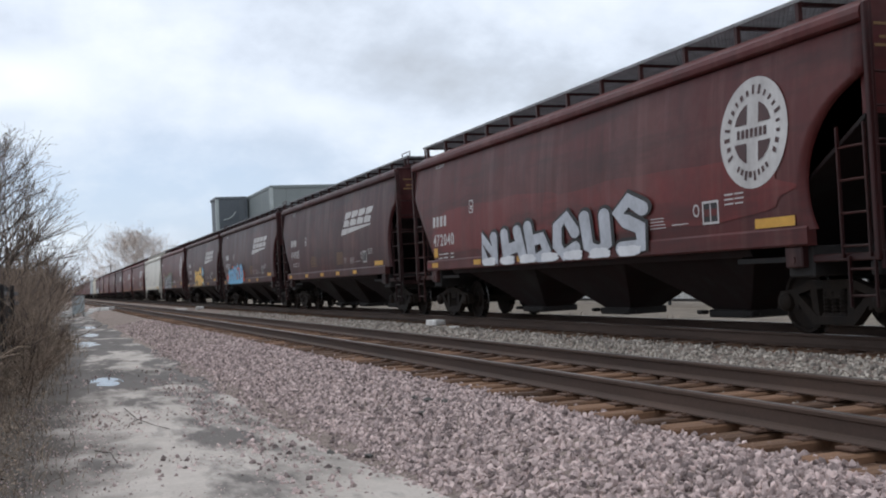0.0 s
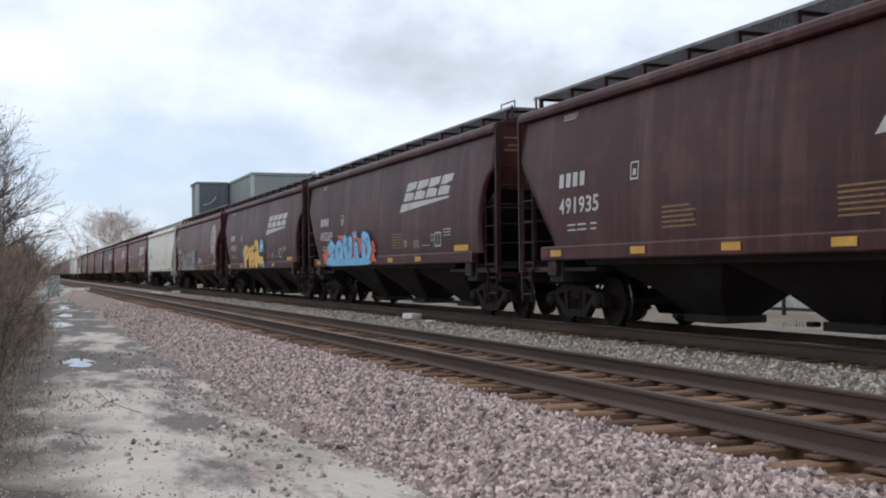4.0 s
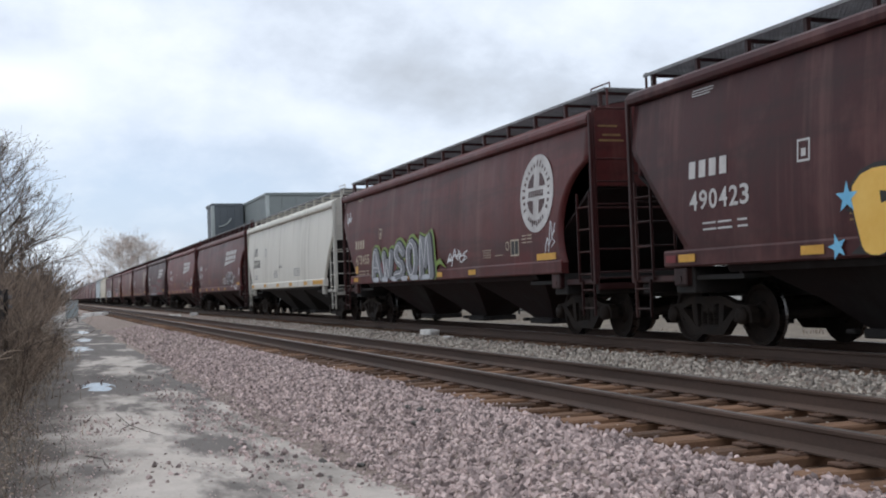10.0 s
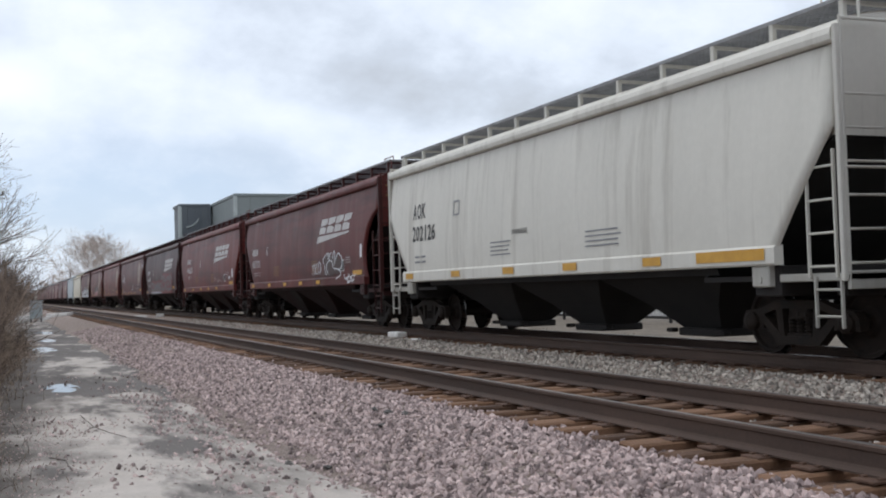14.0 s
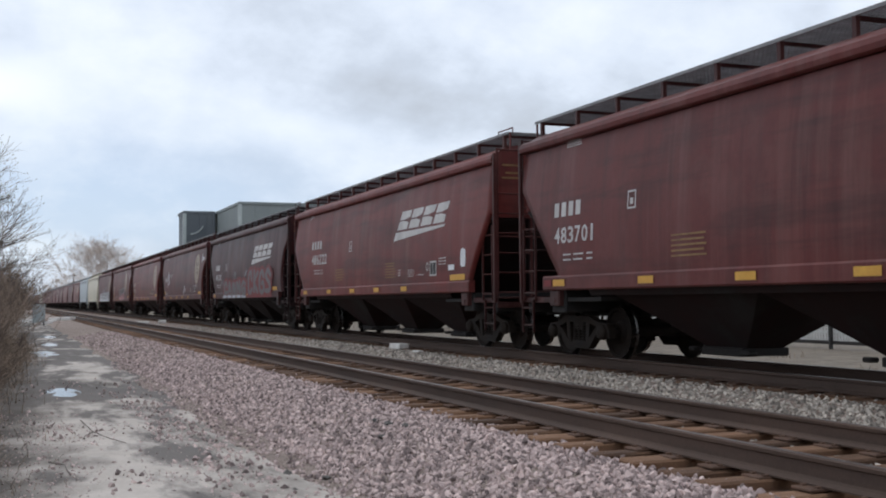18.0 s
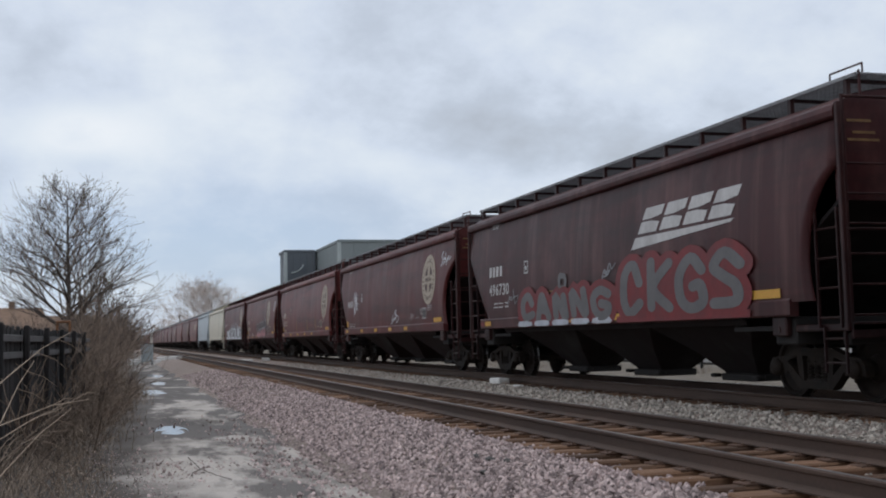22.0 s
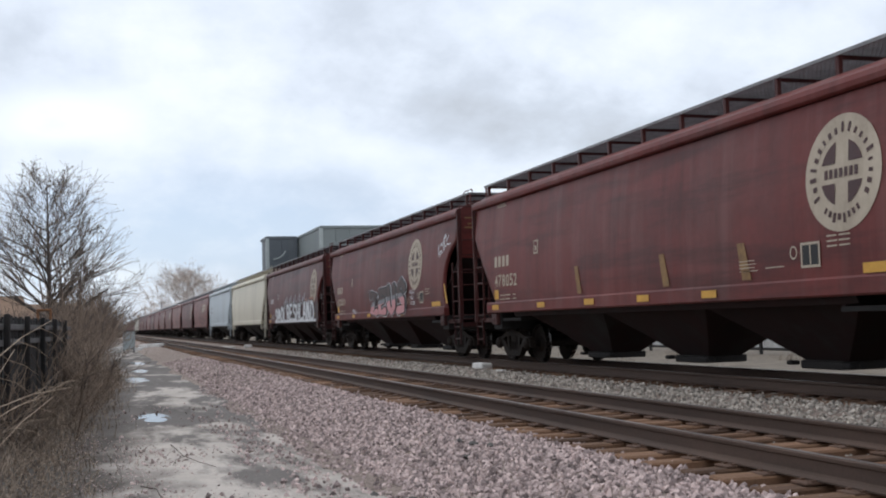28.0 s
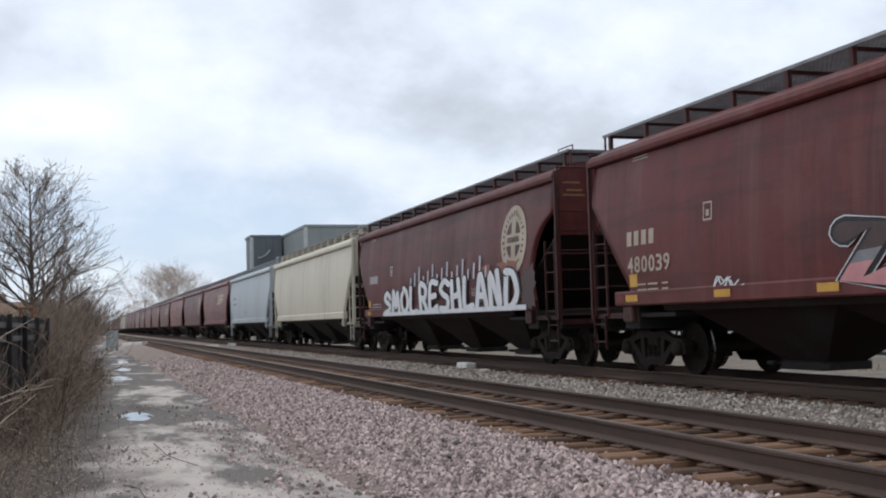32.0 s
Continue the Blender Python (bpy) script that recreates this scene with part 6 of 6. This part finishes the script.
# weeds and shrubs between the path and the fence
rng = random.Random(31)
k = 0
for y in np.arange(9.0, 40.0, 0.75):
    edge = -0.82 + 0.035 * (y - 9)
    for x in np.arange(-1.45 if y < 13.5 else -1.20 + 0.047 * (y - 14) if y < 27.5 else -2.1, edge + 0.3, 0.45):
        near = min(1.0, max(0.0, (edge + 0.3 - x) / 1.4))
        clump("dry_weeds", (x + rng.uniform(-0.2, 0.2), y + rng.uniform(-0.3, 0.3), 0.03), 50, 0.55, 0.16 + (0.42 + 0.019 * y) * near * rng.uniform(0.5, 1.5), 100 + k,
              thick=0.0026 + 0.00014 * y, droop=0.5, label="tangle of dry brown weeds beside the path")
        k += 1
for k, (x, y, h, n) in enumerate([(-0.95, 14.6, 1.0, 6), (-0.8, 16.5, 1.2, 7), (-0.75, 19.0, 1.3, 8), (-0.6, 22.0, 1.5, 9), (-0.5, 25.0, 1.6, 10), (-0.6, 28.0, 1.8, 12), (-1.3, 33, 1.5, 8), (-0.9, 38, 1.7, 10), (-1.6, 41, 2.4, 11),
                                  (-1.4, 45, 2.8, 14), (-0.5, 48, 2.4, 14), (-1.1, 51, 3.2, 15), (-0.3, 55, 3.0, 15), (-0.9, 58, 3.6, 15), (0.0, 63, 3.4, 15), (0.2, 69, 3.4, 15), (-0.8, 72, 4.0, 15),
                                  (0.3, 76, 3.2, 14), (-3.6, 48, 2.4, 10), (-4.5, 57, 2.6, 10), (-5.5, 66, 2.8, 10)]):
    bush("shrub", (x, y, 0.0), h, int(n * 0.7), 300 + k, BRUSH if y < 60 else TWIG, width=0.55, tip=0.003 + 0.00008 * y)
for k, (x, y) in enumerate([(-1.25, 11.0), (-1.15, 13.5), (-1.0, 17.0), (-0.8, 21.0)]):
    s = Shape()
    rng = random.Random(70 + k)
    for _ in range(7):
        a, h, o = rng.uniform(-0.9, 1.2), rng.uniform(0.7, 1.7), rng.gauss(0, 0.35)
        strip(s, [(x + o * 0.4 + math.cos(a) * t * 0.9 * h, y + o * 2 + math.sin(a) * t * 1.4, 0.05 + h * (1.5 * t - 0.8 * t * t)) for t in (0, 0.2, 0.4, 0.6, 0.8, 1.0)], 0.006, 0.0025)
    tagged(fast_part("bramble", s, DRY), "long arching pale bramble canes", "bramble", "", "stuff")
for k, (p, q) in enumerate([((-0.83, 8.5, 1.29), (-0.47, 11.5, 1.68)), ((-0.80, 8.2, 1.01), (-0.28, 11.0, 1.04)), ((-0.87, 9.0, 0.98), (-0.74, 10.5, 1.42)), ((-0.95, 9.5, 0.8), (-0.55, 12.0, 0.92)), ((-0.9, 9.2, 0.55), (-0.45, 11.2, 0.95))]):
    p, q = Vector(p), Vector(q)
    root = Vector((p.x - 0.45, p.y - 1.4, 0.05))
    s = Shape()
    strip(s, [root, root.lerp(p, 0.6) + Vector((0, 0, 0.18)), p, p.lerp(q, 0.5) + Vector((0, 0, 0.04)), q], 0.007, 0.003, 5)
    for f in (0.45, 0.75):
        b = p.lerp(q, f) + Vector((0, 0, 0.03))
        strip(s, [b, b + Vector((0.12, 0.25, -0.06 + 0.12 * (k % 2))), b + Vector((0.22, 0.5, -0.16 + 0.2 * (k % 2)))], 0.004, 0.002, 3)
    tagged(fast_part("bramble", s, CANE), "long pale dead cane leaning over the weeds", "bramble", "", "stuff")
hook = thing("steel_post", "rusty steel post with a square hoop behind the board fence", "post", at=(-1.28, 27.3, 0))
part("pole", Shape().box(-0.04, 0.04, -0.04, 0.04, 0, 1.86, c=0.01), RUST, hook)
part("hoop", Shape().tube((-0.14, 0, 1.82), (-0.14, 0, 2.10), 0.03, n=8).tube((0.14, 0, 1.82), (0.14, 0, 2.10), 0.03, n=8).tube((-0.16, 0, 2.10), (0.16, 0, 2.10), 0.03, n=8).tube((-0.16, 0, 1.84), (0.16, 0, 1.84), 0.03, n=8), RUST, hook)
# thicket at the end of the path and on the far side of the fence
rng = random.Random(77)
for k in range(26):
    y = rng.uniform(80, 150)
    bush("shrub", (rng.uniform(-9, 0.4), y, 0.0), rng.uniform(2.2, 4.2), 12, 400 + k, TWIG, width=0.6, depth=2, kids=5, tip=0.014)

# puddles lie in hollows of the path
for k, (x, y, a, b) in enumerate(PUDDLES):
    ring = [(x + 1.5 * a * math.cos(2 * math.pi * i / 32), y + 1.5 * b * math.sin(2 * math.pi * i / 32)) for i in range(32)]
    lone("puddle", Shape().prism(ring, 2, -0.08, -0.013), WATER, "rain puddle that mirrors the sky", "puddle", "structure")

# dead leaves and chaff under the weeds
s = Shape()
rng = random.Random(61)
for _ in range(9000):
    y = 8 + 30 * rng.random() ** 1.6
    x = -1.35 + (0.95 + 0.035 * (y - 9)) * rng.random() ** 0.8 + rng.gauss(0, 0.15)
    r, a, z = rng.uniform(0.008, 0.026), rng.uniform(0, 6.28), rng.uniform(0.03, 0.14)
    c, d = math.cos(a) * r, math.sin(a) * r
    s.add([(x - c, y - d, z), (x + d * 0.5, y - c * 0.5, z + r * rng.uniform(-0.3, 0.8)), (x + c, y + d, z + r * rng.uniform(-0.3, 0.6)), (x - d * 0.5, y + c * 0.5, z)], [(0, 1, 2, 3)])
tagged(fast_part("leaf_litter", s, DRY), "brown leaf litter under the weeds", "leaf litter", "", "stuff")

# a fallen stick and darker stones on the path's edge
s = Shape()
strip(s, [(0.86, 15.2, 0.03), (0.92, 13.7, 0.035), (1.05, 13.0, 0.03), (1.18, 12.5, 0.03)], 0.006, 0.003, 5)
strip(s, [(0.92, 13.7, 0.03), (0.80, 13.2, 0.05), (0.74, 12.8, 0.03)], 0.006, 0.003, 4)
lone("fallen_stick", s, BARK, "crooked dead stick lying on the dirt path", "stick")
s = Shape()
strip(s, [(0.35, 11.3, 0.03), (0.48, 10.9, 0.05), (0.50, 10.4, 0.03)], 0.007, 0.004, 5)
lone("fallen_stick", s, BARK, "short dead stick lying on the dirt path", "stick")
for k, (x, y, r) in enumerate([(3.72, 11.1, 0.06), (3.80, 10.8, 0.05), (3.70, 11.5, 0.055), (3.45, 10.5, 0.05), (2.55, 9.3, 0.045), (2.35, 9.9, 0.05), (2.2, 9.0, 0.04)]):
    rng = np.random.default_rng(200 + k)
    forms, faces = stone_forms(1, rng)
    s = Shape().add((forms[0] * (r, r * 1.2, r * 0.7) + (x, y, bed_z(x) + r * 0.35)).tolist(), faces.tolist())
    lone("dark_stone", s, CINDER, "dark lump of slag among the ballast", "stone", group="lumps of slag")

# trackside things
cab = thing("signal_cabinet", "weathered aluminium signal cabinet on legs beside the track", "cabinet", at=(1.85, 83.0, 0))
part("body", Shape().box(-0.42, 0.42, -0.35, 0.35, 0.22, 1.44, c=0.03), CABINET, cab)
part("lid", Shape().box(-0.47, 0.47, -0.40, 0.40, 1.44, 1.50, c=0.02), CABINET, cab)
part("door", Shape().box(-0.37, 0.37, -0.375, -0.35, 0.28, 1.38, c=0.01), CABINET, cab)
part("handle", Shape().box(0.24, 0.28, -0.40, -0.37, 0.75, 0.95, c=0.008), POST, cab)
for sx in (-0.34, 0.34):
    for sy in (-0.28, 0.28):
        part("leg", Shape().box(sx - 0.04, sx + 0.04, sy - 0.04, sy + 0.04, -0.02, 0.23), POST, cab)


def slab(at, size, rz, label):
    s = Shape().box(-size[0] / 2, size[0] / 2, -size[1] / 2, size[1] / 2, 0, size[2], c=0.025)
    s.v = [(x + 0.02 * noise.noise((x * 5, y * 5, z * 5)), y + 0.03 * noise.noise((x * 4, y * 4, z * 4 + 3)), z + 0.015 * noise.noise((x * 6, y * 6, 9))) for x, y, z in s.v]
    ob = lone("concrete_block", s, CONCRETE, label, "concrete block")
    ob.matrix_basis = pose(*at, 0, 0, rz)


slab((9.35, 27.0, 0.30), (0.30, 0.66, 0.15), 4, "broken whitewashed concrete block on the ballast between the tracks")
slab((9.25, 25.3, 0.28), (0.18, 0.24, 0.06), 30, "small chip of pale concrete on the ballast")
slab((7.75, 71.6, 0.17), (0.55, 0.9, 0.20), 10, "pale concrete block beside the far track")
slab((9.0, 71.9, 0.23), (0.5, 0.8, 0.20), -8, "pale concrete block beside the far track")
for k, (x, y) in enumerate([(2.6, 88), (3.4, 93), (4.0, 90), (1.2, 95), (0.7, 84)]):
    slab((x, y, bed_z(x) - 0.03 if x > 2.2 else 0.0), (0.7, 1.2, 0.28), 25 * k, "rubble block in the weeds by the cabinet")


def street_lamp(at, height, label):
    lamp = thing("street_lamp", label, "street lamp", at=at)
    part("pole", Shape().tube((0, 0, 0), (0, 0, height), 0.11, 0.08, 8), POST, lamp)
    part("arm", Shape().tube((0, 0, height), (0.9, 0, height + 0.05), 0.05, 0.05, 6), POST, lamp)
    part("head", Shape().box(0.3, 1.3, -0.22, 0.22, height - 0.02, height + 0.18, c=0.05), POST, lamp)


street_lamp((14.2, 140.0, 0), 6.35, "dark street lamp with a flat head beyond the train")
street_lamp((15.4, 170.0, 0), 6.2, "dark street lamp with a flat head beyond the train")
mast = thing("utility_pole", "slim utility pole far down the line", "utility pole", at=(15.1, 300.0, 0))
part("pole", Shape().tube((0, 0, 0), (0, 0, 9.2), 0.18, 0.14, 8), POST, mast)
part("crossarm", Shape().box(-0.9, 0.9, -0.08, 0.08, 8.6, 8.8, c=0.01), POST, mast)


def house(at, w, d, h, rz, label):
    home = thing("house", label, "house", at=at, rz=rz)
    part("wall", Shape().box(-w / 2, w / 2, -d / 2, d / 2, 0, h), SIDING, home)
    part("roof", Shape().prism([(-d / 2 - 0.5, h - 0.1), (d / 2 + 0.5, h - 0.1), (0, h + d * 0.32)], 0, -w / 2 - 0.5, w / 2 + 0.5), ROOFTILE, home)
    part("chimney", Shape().box(w * 0.2, w * 0.2 + 0.7, -0.35, 0.35, h, h + d * 0.32 + 0.8, c=0.03), ROOFTILE, home)
    for k in range(4):
        x = -w / 2 + w * (k + 0.5) / 4
        win = part("window", Shape().box(x - 0.55, x + 0.55, -d / 2 - 0.06, -d / 2, 1.0, 2.3, c=0.01), TRIM, home)
        part("pane", Shape().box(x - 0.46, x + 0.46, -d / 2 - 0.08, -d / 2 - 0.06, 1.08, 2.22), GLASS, win)


house((-16.0, 150.0, 0), 12, 9, 3.6, 12, "low tan house with a brown roof behind the fence")
house((-30.0, 170.0, 0), 14, 9, 3.8, -6, "low tan house with a brown roof behind the fence")
house((-11.0, 210.0, 0), 12, 9, 4.0, 0, "low tan house with a brown roof behind the fence")

# far woods close the view
rng = random.Random(55)
s = Shape()
for _ in range(5200):
    a = rng.uniform(-0.75, 0.62)
    far = rng.uniform(420, 700)
    x, y = math.tan(a) * far, far
    h = rng.uniform(5, 11) * (1 + 0.35 * noise.noise((x * 0.01, y * 0.01, 2)))
    if 9 < x < 13:
        continue
    for _ in range(2):
        d = Vector((rng.gauss(0, 0.35), rng.gauss(0, 0.2), 1)).normalized()
        p = Vector((x + rng.gauss(0, 1.5), y, rng.uniform(0, h * 0.3)))
        strip(s, [p, p + d * h * 0.4, p + d * h * 0.8], 0.28, 0.05)
tagged(fast_part("far_woods", s, FARWOOD), "brown belt of leafless trees at the horizon, haze put into their colour", "woods", "", "stuff")


# ---- motion ----
SPEEDS = ((0, 6.26), (4, 6.31), (8, 6.30), (12, 6.33), (16, 6.44), (20, 6.46), (24, 6.40), (28, 6.52), (32, 6.53))


def gone(t):
    """Metres that the train has rolled since the start."""
    n = max(1, int(t * 20))
    ts = np.linspace(0, t, n + 1)
    v = np.interp(ts, [p[0] for p in SPEEDS], [p[1] for p in SPEEDS])
    return float(np.sum((v[1:] + v[:-1]) / 2 * np.diff(ts)))


def motions():
    at = {t: gone(t) for t in range(33)}
    for car, sets, middle in TRAIN:
        walk(car, [(t, pose(FAR_TRACK, middle - at[t], RAIL)) for t in range(33)])
    steps = [i * 0.1 for i in range(321)]
    spin = [math.degrees(gone(t) / 0.457) for t in steps]
    for car, sets, middle in TRAIN[1:16]:
        for w in sets:
            p = w.location.copy()
            walk(w, [(t, pose(p.x, p.y, p.z, a)) for t, a in zip(steps, spin)])


motions()
